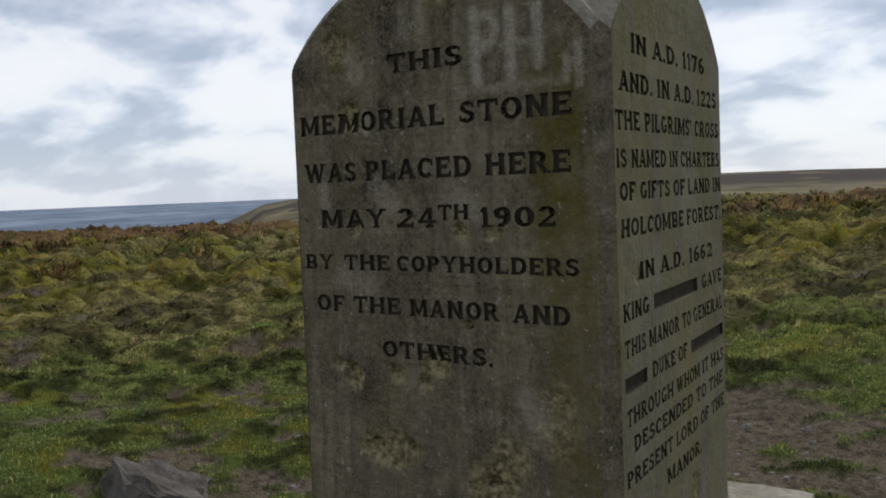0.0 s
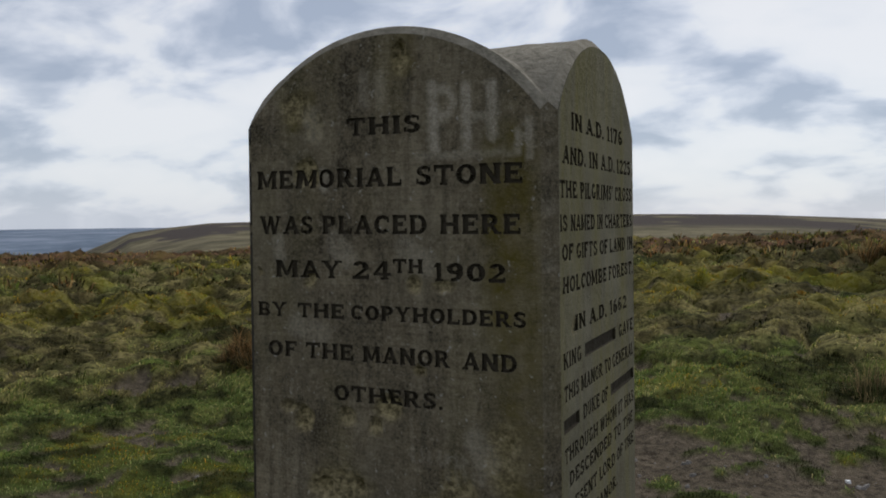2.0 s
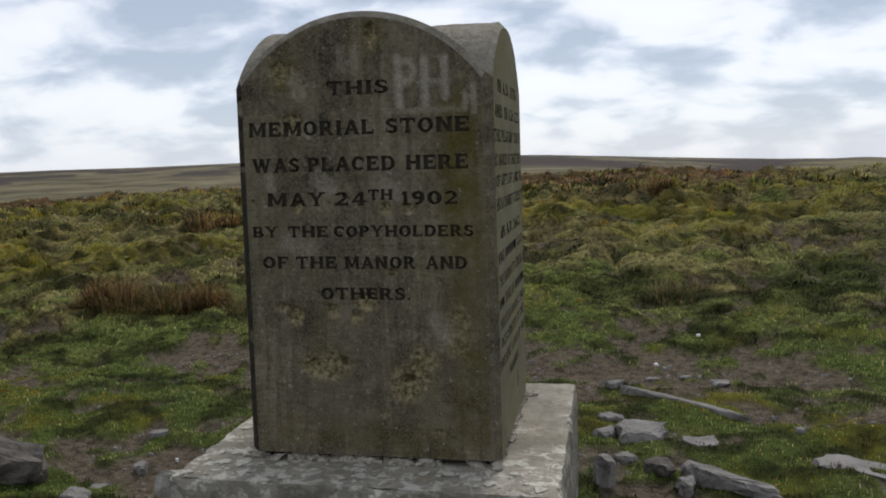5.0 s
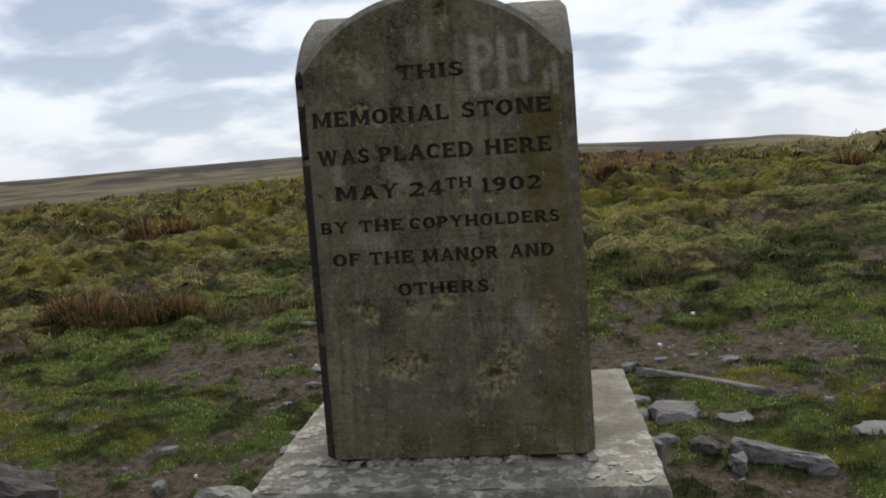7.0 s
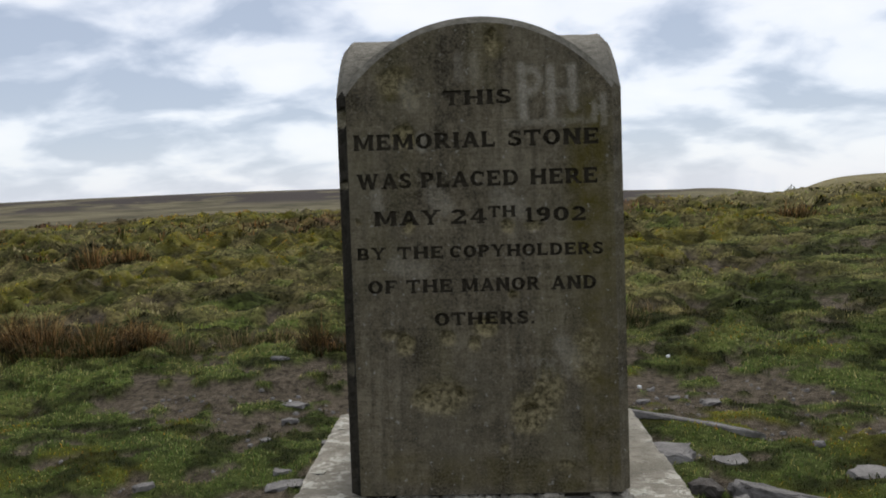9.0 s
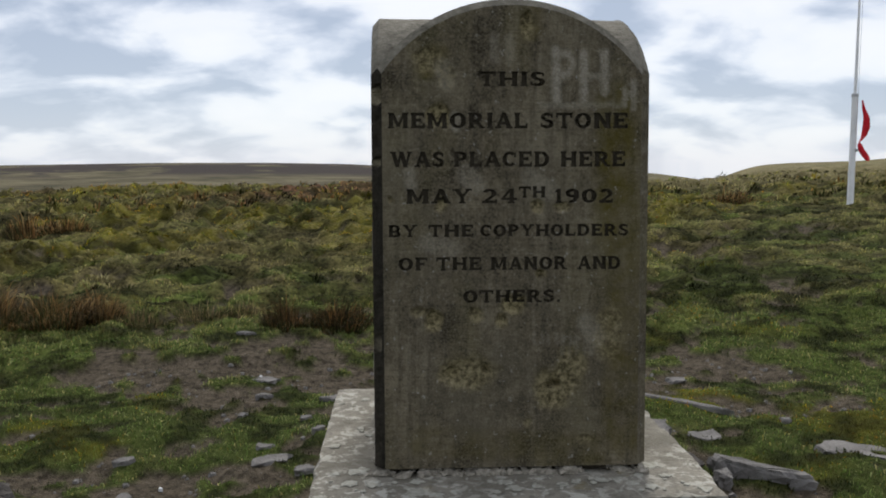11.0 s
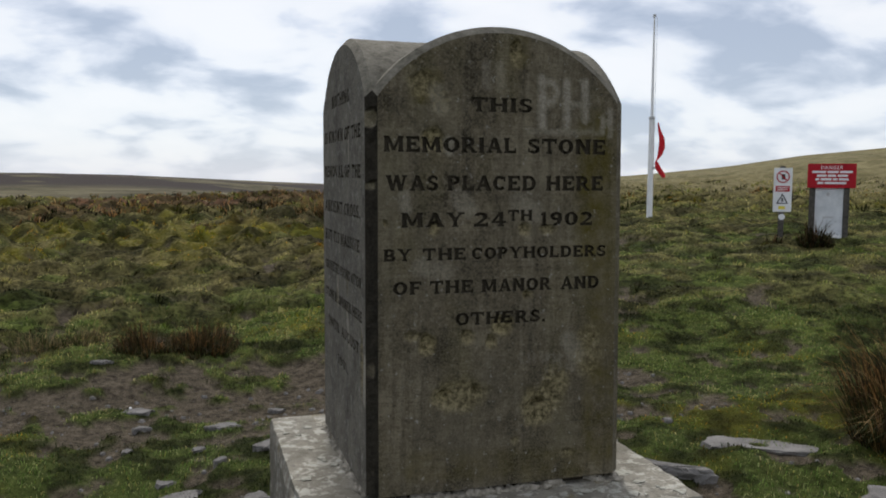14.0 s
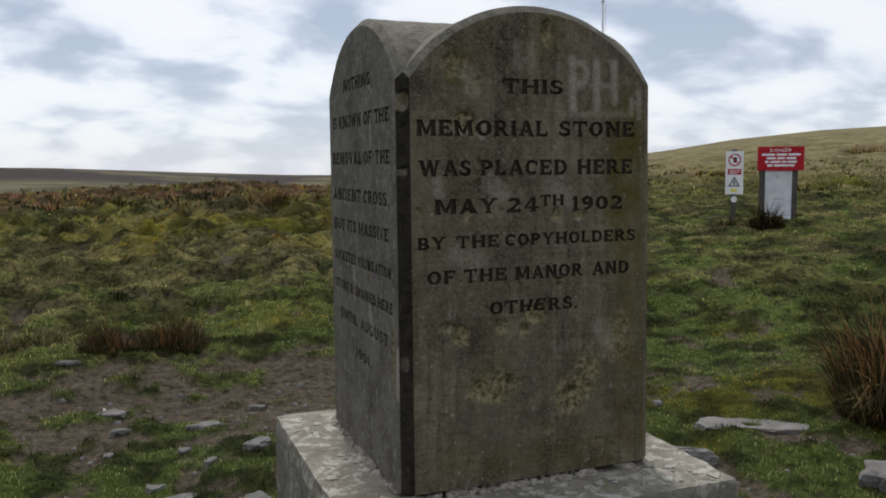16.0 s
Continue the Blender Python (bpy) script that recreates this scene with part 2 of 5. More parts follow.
def make_ground():
    """Turf, straw, moss and bare peat, by the cover that grows there; tuft shade and haze painted in."""
    k = Mat("moor_ground", 1.0)
    k.b.inputs["Specular IOR Level"].default_value = 0.05
    f = k.noise(16, 5, 0.65)
    f2 = k.noise(70, 3, 0.7)
    m = k.noise(2.2, 4, 0.6)
    green = k.mix(k.range(f, 0.3, 0.7), (0.015, 0.022, 0.005), (0.1, 0.125, 0.032))
    straw = k.mix(k.range(f, 0.3, 0.7), (0.027, 0.023, 0.008), (0.18, 0.153, 0.065))
    moss = k.mix(k.range(m, 0.35, 0.65), (0.03, 0.032, 0.005), (0.165, 0.145, 0.012))
    earth = k.mix(k.range(f, 0.3, 0.7), (0.03, 0.024, 0.016), (0.165, 0.135, 0.098))
    earth = k.mix(k.range(k.noise(42, 3, 0.6), 0.56, 0.66, 0, 0.6), earth, (0.014, 0.012, 0.009))
    earth = k.mix(k.range(f2, 0.6, 0.7, 0, 0.7), earth, (0.2, 0.175, 0.145))
    heath = k.mix(k.range(k.noise(0.03, 6, 0.68), 0.38, 0.62), (0.055, 0.05, 0.03), (0.15, 0.13, 0.08))
    c = k.mix(k.attr("straw"), green, straw)
    c = k.mix(k.attr("moss"), c, moss)
    # crowns brightened: pale grass tips plus light painted onto the tussock tops
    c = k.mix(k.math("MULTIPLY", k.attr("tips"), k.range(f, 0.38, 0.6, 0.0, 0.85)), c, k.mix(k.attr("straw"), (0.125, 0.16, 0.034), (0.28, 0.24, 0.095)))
    c = k.mix(k.attr("rust"), c, (0.125, 0.07, 0.04))
    # shade between the tufts, painted as near-black green
    c = k.mix(k.math("MULTIPLY", k.attr("tuft_shade"), k.range(f, 0.25, 0.6, 1.0, 0.7)), c, (0.011, 0.012, 0.004))
    c = k.mix(k.attr("earth"), c, earth)
    c = k.mix(k.attr("heath"), c, heath)
    c = k.mix(k.attr("bent"), c, k.mix(k.range(k.noise(0.35, 6, 0.66, k.scaled((1, 1, 3))), 0.36, 0.62), (0.1, 0.088, 0.04), (0.25, 0.215, 0.115)))
    c = k.mix(k.attr("peat"), c, (0.045, 0.037, 0.033))
    # the far plain is painted blue-grey to stand for distance haze
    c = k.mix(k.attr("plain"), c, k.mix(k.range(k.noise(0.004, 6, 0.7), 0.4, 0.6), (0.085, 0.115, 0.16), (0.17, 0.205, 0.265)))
    return k.colour(c).bump(k.math("ADD", f, f2), 0.9, 0.035).m


def make_blades(name):
    k = Mat(name, 0.8)
    n = k.n.new("ShaderNodeNewGeometry")
    r = n.outputs["Random Per Island"]
    tint = k.attr("tint", "Color")
    hs = k.n.new("ShaderNodeHueSaturation")
    k.put(k.range(r, 0, 1, 0.45, 1.5), hs.inputs["Value"])
    k.put(tint, hs.inputs["Color"])
    k.colour(hs.outputs[0])
    tr = k.n.new("ShaderNodeBsdfTranslucent")
    k.put(hs.outputs[0], tr.inputs[0])
    mx = k.n.new("ShaderNodeMixShader")
    mx.inputs[0].default_value = 0.3
    k.l.new(k.b.outputs[0], mx.inputs[1])
    k.l.new(tr.outputs[0], mx.inputs[2])
    k.l.new(mx.outputs[0], k.n["Material Output"].inputs[0])
    return k.m


GRIT, ALGAE, GREYSTONE, PLINTH, GROUND, BLADES = make_gritstone(), make_algae_stone(), make_grey_stone(), make_plinth(), make_ground(), make_blades("grass_blades")
ROOFSTONE = make_plain("roof_gritstone", (0.085, 0.077, 0.058), (0.22, 0.203, 0.165), 22, 0.9, 0.8, 0.006, 70)


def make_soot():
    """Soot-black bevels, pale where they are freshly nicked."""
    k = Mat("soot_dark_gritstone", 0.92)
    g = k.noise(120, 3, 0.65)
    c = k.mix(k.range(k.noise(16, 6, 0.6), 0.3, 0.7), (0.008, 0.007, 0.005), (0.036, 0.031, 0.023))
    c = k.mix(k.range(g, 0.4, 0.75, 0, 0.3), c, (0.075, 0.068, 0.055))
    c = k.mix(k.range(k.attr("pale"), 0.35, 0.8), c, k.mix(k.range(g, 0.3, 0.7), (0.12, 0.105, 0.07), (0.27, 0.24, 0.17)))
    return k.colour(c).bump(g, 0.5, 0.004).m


SOOT = make_soot()
CUT = make_plain("dark_cut_letters", (0.018, 0.0155, 0.011), (0.055, 0.047, 0.034), 40, 0.95, 0.3, 0.002)
PALE = make_plain("pale_scrubbed_stone", (0.2, 0.19, 0.165), (0.33, 0.315, 0.28), 30)
MORTAR = make_plain("white_lime_mortar", (0.1, 0.088, 0.066), (0.4, 0.37, 0.31), 34, 0.95, 0.7, 0.006)
LICHEN = make_plain("pale_crust_lichen", (0.22, 0.21, 0.17), (0.42, 0.41, 0.355), 50, 0.95, 0.6, 0.003)
ROCK = make_plain("grey_field_stone", (0.085, 0.08, 0.075), (0.22, 0.208, 0.195), 6, 0.9, 0.6, 0.008, 70)
DARKROCK = make_plain("dark_field_stone", (0.028, 0.025, 0.023), (0.12, 0.108, 0.096), 7, 0.9, 0.7, 0.01, 60)
WHITEPAINT = make_plain("white_paint", (0.66, 0.67, 0.68), (0.8, 0.8, 0.8), 5, 0.5, 0.1)
REDPAINT = make_plain("red_sign_paint", (0.3, 0.012, 0.02), (0.42, 0.02, 0.03), 4, 0.45, 0.1)
REDCLOTH = make_plain("red_flag_cloth", (0.42, 0.015, 0.025), (0.6, 0.03, 0.04), 8, 0.9, 0.3)
BLACK = make_plain("black_sign_paint", (0.03, 0.03, 0.03), (0.06, 0.06, 0.06), 8, 0.6, 0.1)
YELLOW = make_plain("yellow_sign_paint", (0.6, 0.5, 0.06), (0.75, 0.62, 0.1), 8, 0.5, 0.1)
WOOD = make_plain("weathered_post_wood", (0.035, 0.032, 0.028), (0.11, 0.102, 0.09), 14, 0.9, 0.5, 0.004)
BOARD = make_plain("faded_notice_sheet", (0.42, 0.45, 0.48), (0.66, 0.68, 0.7), 6, 0.4, 0.1)
STEEL = make_plain("dull_pole_steel", (0.3, 0.31, 0.32), (0.5, 0.5, 0.5), 10, 0.5, 0.1)


# ---- mesh helpers ----
def thing(name, label, category, at=(0, 0, 0), turn=0, group="", kind=""):
    ob = new(name)
    ob.matrix_world = pose(*at, 0, 0, turn)
    return tagged(ob, label, category, group, kind)


def part(name, data, material, parent, label="", smooth=False):
    """Links a bmesh or a mesh as one object under a thing."""
    if isinstance(data, bmesh.types.BMesh):
        me = bpy.data.meshes.new(name)
        data.to_mesh(me)
        data.free()
    else:
        me = data
    if material and not me.materials:
        me.materials.append(material)
    if smooth:
        me.polygons.foreach_set("use_smooth", [True] * len(me.polygons))
    ob = new(name, me)
    ob.parent = parent
    return tagged(ob, label)


def box(bm, x0, x1, y0, y1, z0, z1, bevel=0.0, seg=2):
    m = Matrix.LocRotScale(((x0 + x1) / 2, (y0 + y1) / 2, (z0 + z1) / 2), None, (x1 - x0, y1 - y0, z1 - z0))
    r = bmesh.ops.create_cube(bm, size=1, matrix=m)
    if bevel:
        es = list({e for v in r["verts"] for e in v.link_edges})
        bmesh.ops.bevel(bm, geom=es, offset=bevel, segments=seg, affect="EDGES")
    return bm


def tube(bm, r0, r1, z0, z1, seg=14, x=0, y=0):
    bmesh.ops.create_cone(bm, cap_ends=True, segments=seg, radius1=r0, radius2=r1, depth=z1 - z0, matrix=pose(x, y, (z0 + z1) / 2))
    return bm


def vnoise(x, y, s=0):
    """Smooth value noise of unit cell size, 0 to 1."""
    ix, iy = np.floor(x), np.floor(y)
    fx, fy = x - ix, y - iy
    fx, fy = fx * fx * (3 - 2 * fx), fy * fy * (3 - 2 * fy)
    ix, iy = ix.astype(np.int64), iy.astype(np.int64)

    def h(a, b):
        v = (a * 374761393 + b * 668265263 + s * 974711) & 0xFFFFFFFF
        v = ((v ^ (v >> 13)) * 1274126177) & 0xFFFFFFFF
        v = ((v ^ (v >> 16)) * 668265263) & 0xFFFFFFFF
        return (v ^ (v >> 15)) / 4294967295.0

    a, b, c, d = h(ix, iy), h(ix + 1, iy), h(ix, iy + 1), h(ix + 1, iy + 1)
    return (a * (1 - fx) + b * fx) * (1 - fy) + (c * (1 - fx) + d * fx) * fy


def fbm(x, y, s=0, octaves=4):
    t, a, n = 0, 0.5, 0
    for o in range(octaves):
        t, n, a = t + a * vnoise(x * 2 ** o, y * 2 ** o, s + o * 17), n + a, a / 2
    return t / n


def cells(x, y, s=0):
    """Rounded cells of about unit size: how far from the middle of the nearest (1 at its rim), and a number of its own."""
    x, y = x + 0.5 * (fbm(x * 1.6, y * 1.6, s + 3, 2) - 0.5), y + 0.5 * (fbm(x * 1.6, y * 1.6, s + 4, 2) - 0.5)
    ix, iy = np.floor(x), np.floor(y)
    best, own = np.full(x.shape, 9.0), np.zeros(x.shape)
    for i in (-1, 0, 1):
        for j in (-1, 0, 1):
            cx, cy = ix + i, iy + j
            k = vnoise(cx, cy, s + 7)
            d = np.hypot(x - cx - 0.1 - 0.8 * vnoise(cx, cy, s), y - cy - 0.1 - 0.8 * vnoise(cx, cy, s + 1)) / (0.5 + 0.4 * k)
            own = np.where(d < best, k, own)
            best = np.minimum(best, d)
    return best, own


def smooth01(v, a, b):
    t = np.clip((v - a) / (b - a), 0, 1)
    return t * t * (3 - 2 * t)


# ---- the moor ----
CX, CY = 0.0, -3.0
EYE = 1.56
AZ_NEAR = [-180, -75, -60, -50, -42, -34, -25, -15, -9, -4, 3.5, 10, 14, 22, 60, 90, 180]
EL_NEAR = [-2.2, -2.0, -1.95, -2.1, -2.25, -2.1, -1.7, -1.38, -1.45, -1.4, -1.05, -1.3, -1.25, -1.05, -1.0, -1.6, -2.2]
AZ_SKY = [-180, -75, -49, -47.5, -45, -43.3, -40, -36, -31, -25, -16, -9, -4, 0, 3.5, 7, 10.5, 14, 18, 22, 25, 29, 35, 40, 45, 49, 60, 90, 180]
EL_SKY = [-2.6, -2.7, -2.7, -1.95, -0.87, -0.62, -0.28, -0.2, -0.18, -0.06, 0.07, 0.06, -0.03, -0.2, -0.36, -0.5, -0.63, -0.68, -0.54, -0.29, -0.05, 0.07, 0.6, 1.28, 1.72, 1.88, 1.8, 0.5, -2.6]
CREST = 34.0


def polar(x, y):
    dx, dy = x - CX, y - CY
    return np.hypot(dx, dy), np.degrees(np.arctan2(dx, dy))


def base_height(x, y):
    r, az = polar(x, y)
    zc = EYE + CREST * np.tan(np.radians(np.interp(az, AZ_NEAR, EL_NEAR))) - 0.3 * (1 - 0.6 * smooth01(az, 18, 30))
    q = np.maximum(r - 3, 0)
    near = zc * (1 - np.exp(-(q / 8) ** 1.5))
    es = np.tan(np.radians(np.interp(az, AZ_SKY, EL_SKY)))
    right = smooth01(az, 15, 24) * (1 - smooth01(az, 70, 110))
    zl, zr = EYE + 900 * es, EYE + 220 * es

    def along(rs, zs):
        out = zs[0].copy()
        for i in range(len(rs) - 1):
            t = smooth01(np.log(np.maximum(r, 1)), math.log(rs[i]), math.log(rs[i + 1]))
            out = np.where(r > rs[i], zs[i] + (zs[i + 1] - zs[i]) * t, out)
        return out

    c = np.zeros_like(zc)
    last = np.interp(az, (-41, -36), (-42.0, -110.0))
    left = along((CREST, 110, 300, 900, 1400, 4500), (near, zc - 4, np.minimum(zl - 8, zc - 9), zl, np.minimum(zl - 30, c - 62), last))
    rise = along((CREST, 100, 220, 420, 900, 1400, 4500), (near, zc + (zr - zc) * 0.42, zr, zr - 5, c - 25, c - 62, last))
    z = np.where(r > CREST, left + (rise - left) * right, near)
    # the worn path behind the stone lies a little lower, and so does the ground west of the plinth
    z = z - 0.11 * np.exp(-((y - 2.75) / 0.9) ** 2) * (r < 30) * np.exp(-(x / 6) ** 2)
    z = z - 0.13 * np.exp(-((x + 1.9) / 1.2) ** 2 - ((y - 0.8) / 1.3) ** 2)
    return z


def shade_patches(x, y):
    """How light the growth is at a place, dark where shade between the tufts is painted in."""
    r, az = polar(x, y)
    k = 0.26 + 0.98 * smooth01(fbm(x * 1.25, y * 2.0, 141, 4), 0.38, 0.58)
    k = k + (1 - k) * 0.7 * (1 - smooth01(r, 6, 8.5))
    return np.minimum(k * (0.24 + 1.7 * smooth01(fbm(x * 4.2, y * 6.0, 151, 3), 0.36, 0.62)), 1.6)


def cover(x, y):
    """How much of each kind of cover grows at a place, with masks for painted shade and haze."""
    r, az = polar(x, y)
    n1, n2, n3 = fbm(x * 0.9, y * 0.9, 3), fbm(x * 0.28, y * 0.28, 11), fbm(x * 2.3, y * 2.3, 29)
    band = np.exp(-((y - 2.8) / 0.62) ** 2) * (1 - 0.25 * smooth01(x, 0.8, 1.8)) * np.exp(-(np.maximum(np.abs(x + 0.2) - 2.2, 0) / 0.6) ** 2)
    round_plinth = np.exp(-(np.maximum(np.hypot(x, y) - 1.0, 0) / 0.75) ** 2)
    yard = np.exp(-((x + 1.5) / 0.9) ** 2 - ((y - 0.5) / 0.75) ** 2)
    yard = yard + 0.4 * np.exp(-((x - 1.25) / 0.6) ** 2 - ((y - 0.75) / 0.6) ** 2)
    earth = smooth01(0.62 * band + 0.42 * round_plinth + 0.62 * yard + 1.3 * (n1 - 0.5) + 1.6 * (n3 - 0.5) + 2.2 * (fbm(x * 6, y * 6, 31, 3) - 0.5), 0.44, 0.7) * (r < 14)
    straw = smooth01(r, 6.6, 12) * (0.72 + 1.2 * (n2 - 0.4)) + 0.5 * smooth01(n1, 0.52, 0.7) * smooth01(r, 6, 9)
    straw = np.clip(straw + 0.2 * smooth01(n3, 0.5, 0.7), 0, 1)
    lush = smooth01(az, 14, 24) * smooth01(r, 5, 8) * (1 - smooth01(r, 17, 26))
    straw = straw * (1 - 0.6 * lush)
    moss = smooth01(fbm(x * 0.8, y * 0.6, 41), 0.49, 0.58) * smooth01(r, 9, 14) * (1 - smooth01(r, 40, 60)) * (1 - lush)
    moss = np.clip(moss + 0.5 * smooth01(fbm(x * 1.4, y * 1.4, 43), 0.58, 0.7) * (1 - smooth01(r, 6, 9)), 0, 1)
    # each tussock has a growth of its own
    own = cells(x / 0.58, y / 0.58, 321)[1]
    small = cells(x / 0.3, y / 0.3, 301)
    away = smooth01(r, 7, 9)
    # tussock crowns, for pale tips and the light painted on them
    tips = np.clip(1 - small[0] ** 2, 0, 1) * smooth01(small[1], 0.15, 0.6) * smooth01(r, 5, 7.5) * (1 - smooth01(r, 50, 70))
    straw = np.clip(straw + away * 1.1 * (own - 0.55), 0, 1)
    moss = np.clip(moss + away * 0.8 * (small[1] - 0.6) * (moss > 0.05), 0, 1)
    rust = (0.3 * smooth01(r, 12, 18) * smooth01(fbm(x * 0.5, y * 0.5, 53), 0.5, 0.62) + 0.75 * smooth01(r, 19, 27)) * (1 - smooth01(r, 48, 80)) * smooth01(fbm(x * 0.12, y * 0.12, 51), 0.34, 0.54) * (1 - smooth01(az, 8, 16))
    heath = smooth01(r, 55, 90)
    bent = smooth01(r, 22, 34) * smooth01(az, 12, 20) * (0.55 + 0.6 * n2)
    straw = np.clip(straw + bent, 0, 1)
    moss = moss * (1 - bent)
    peat = smooth01(r, 420, 520) * smooth01(fbm(az * 0.22, r * 0.014, 61, 5), 0.48, 0.53) * (1 - smooth01(r, 840, 880)) * (1 - smooth01(az, 12, 20))
    # far plain, which carries the painted haze
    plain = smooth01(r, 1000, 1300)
    return dict(earth=earth, straw=straw, moss=moss, rust=rust, heath=heath, peat=peat, plain=plain, tips=tips, bent=bent, tuft_shade=np.clip(1.05 - shade_patches(x, y), 0, 1) * (1 - smooth01(r, 50, 80)))


def relief(x, y):
    r, az = polar(x, y)
    k = cover(x, y)
    hum = fbm(x * 1.5, y * 1.5, 71, 3)
    tus = fbm(x * 2.6, y * 2.6, 77, 2)
    amp = 0.06 + 0.06 * smooth01(r, 6.5, 9) + 0.12 * smooth01(r, 11, 18)
    lush = smooth01(az, 16, 26) * smooth01(r, 5, 9) * (1 - smooth01(r, 16, 26))
    amp = amp * (1 - 0.55 * lush)
    z = amp * 1.9 * (np.maximum(hum - 0.38, 0) ** 0.8 * 0.9 + 0.8 * np.maximum(tus - 0.42, 0) - 0.14)
    z = z * (1 - smooth01(r, 60, 110)) + smooth01(r, 60, 200) * 0.6 * (fbm(x * 0.05, y * 0.05, 83) - 0.5) * (1 - smooth01(r, 150, 220))
    z = z + 0.09 * (fbm(x * 4.5, y * 4.5, 87, 2) - 0.5) * smooth01(r, 7, 12) * (1 - smooth01(r, 45, 60)) * (1 - 0.6 * lush)
    z = z + 0.11 * k["moss"] * smooth01(fbm(x * 2.1, y * 2.1, 97, 2), 0.42, 0.6) * smooth01(r, 8, 11) * (1 - smooth01(r, 40, 60))
    # grass tussocks as rounded cushions with gaps between, broader ones further out
    for size, a, seed in ((0.3, 0.03 + 0.035 * smooth01(r, 6.6, 8.5), 301), (0.58, 0.075 * smooth01(r, 7.3, 9.5), 321), (1.4, 0.12 * smooth01(r, 15, 22), 341)):
        d, own = cells(x / size, y / size, seed)
        dome = np.sqrt(np.maximum(1 - np.minimum(d, 1) ** 2, 0)) * (0.35 + 0.9 * own)
        dome = dome - 0.6 * smooth01(d, 0.85, 1.1)
        z = z + (dome - 0.34) * a * (1 - 0.5 * lush) * (1 - k["earth"]) * (1 - smooth01(r, 45, 60)) * (1 - 0.75 * (1 - smooth01(r, 5.8, 7.0)))
    z = z - 0.022 * k["earth"] + 0.012 * (fbm(x * 9, y * 9, 91, 2) - 0.5) * (r < 12)
    return z


def height(x, y):
    return base_height(x, y) + relief(x, y)


def ground_z(x, y):
    return float(height(np.array([x], float), np.array([y], float))[0])


def build_ground():
    az = np.concatenate([np.arange(-180, -78, 1.5), np.arange(-78, 72, 0.3), np.arange(72, 180, 1.5)])
    rs, r = [0.0005, 0.4, 1.0], 1.5
    while r < 4600:
        rs.append(r)
        r += max(0.026, 0.0072 * r) if r < 60 else 0.025 * r
    rs = np.array(rs)
    A, R = np.meshgrid(np.radians(az), rs)
    x, y = CX + R * np.sin(A), CY + R * np.cos(A)
    n, m = x.shape
    x, y = x.ravel(), y.ravel()
    co = np.stack([x, y, height(x, y)], 1)
    idx = np.arange(n * m).reshape(n, m)
    nxt = np.roll(idx, -1, 1)
    quads = np.stack([idx[:-1], idx[1:], nxt[1:], nxt[:-1]], -1).reshape(-1, 4)[:, ::-1]
    me = bpy.data.meshes.new("ground")
    me.vertices.add(len(co))
    me.vertices.foreach_set("co", co.ravel())
    me.loops.add(quads.size)
    me.loops.foreach_set("vertex_index", quads.ravel())
    me.polygons.add(len(quads))
    me.polygons.foreach_set("loop_start", np.arange(0, quads.size, 4))
    me.polygons.foreach_set("use_smooth", np.ones(len(quads), bool))
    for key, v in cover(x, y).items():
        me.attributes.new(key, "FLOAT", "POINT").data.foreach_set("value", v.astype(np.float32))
    me.update()
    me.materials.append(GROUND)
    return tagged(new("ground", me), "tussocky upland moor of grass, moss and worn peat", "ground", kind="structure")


ground = build_ground()


def blade_mesh(name, p, h, w, lean, tint, bend=0.35):
    """Bent blades, two triangles each: place, height, width, lean vector, colour."""
    n = len(p)
    a = np.random.uniform(0, 2 * np.pi, n)
    side = np.stack([np.cos(a), np.sin(a), np.zeros(n)], 1) * (w / 2)[:, None]
    mid = p + lean * bend
    mid[:, 2] += h * 0.55
    tip = p + lean
    tip[:, 2] += h * np.sqrt(np.maximum(0.15, 1 - (np.linalg.norm(lean, axis=1) / np.maximum(h, 1e-3)) ** 2))
    base = p.copy()
    base[:, 2] -= 0.02
    co = np.stack([base - side, base + side, mid + side * 0.8, mid - side * 0.8, tip], 1).reshape(-1, 3)
    o = np.arange(n)[:, None] * 5
    loops = np.concatenate([o + 0, o + 1, o + 2, o + 3, o + 3, o + 2, o + 4], 1).ravel()
    starts = (np.arange(n)[:, None] * 7 + np.array([[0, 4]])).ravel()
    me = bpy.data.meshes.new(name)
    me.vertices.add(len(co))
    me.vertices.foreach_set("co", co.ravel())
    me.loops.add(len(loops))
    me.loops.foreach_set("vertex_index", loops)
    me.polygons.add(len(starts))
    me.polygons.foreach_set("loop_start", starts)
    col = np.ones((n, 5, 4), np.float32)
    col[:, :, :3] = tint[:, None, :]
    # each blade is a quarter darker at its foot
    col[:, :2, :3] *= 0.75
    me.attributes.new("tint", "FLOAT_COLOR", "POINT").data.foreach_set("color", col.ravel())
    me.update()
    me.materials.append(BLADES)
    return me


def pick(u, cols):
    cols = np.array(cols)
    return cols[np.minimum((u * len(cols)).astype(int), len(cols) - 1)]


def scatter(n, r0, r1, a0=-70, a1=62):
    r = np.sqrt(np.random.uniform(r0 ** 2, r1 ** 2, n))
    a = np.radians(np.random.uniform(a0, a1, n))
    return CX + r * np.sin(a), CY + r * np.cos(a)


GREENS = ((0.108, 0.14, 0.027), (0.155, 0.185, 0.045), (0.055, 0.075, 0.014), (0.225, 0.235, 0.085))
FRESH = ((0.07, 0.118, 0.024), (0.118, 0.162, 0.044), (0.036, 0.063, 0.012), (0.185, 0.2, 0.085))
STRAWS = ((0.27, 0.235, 0.085), (0.21, 0.19, 0.055), (0.34, 0.295, 0.125), (0.13, 0.125, 0.03))
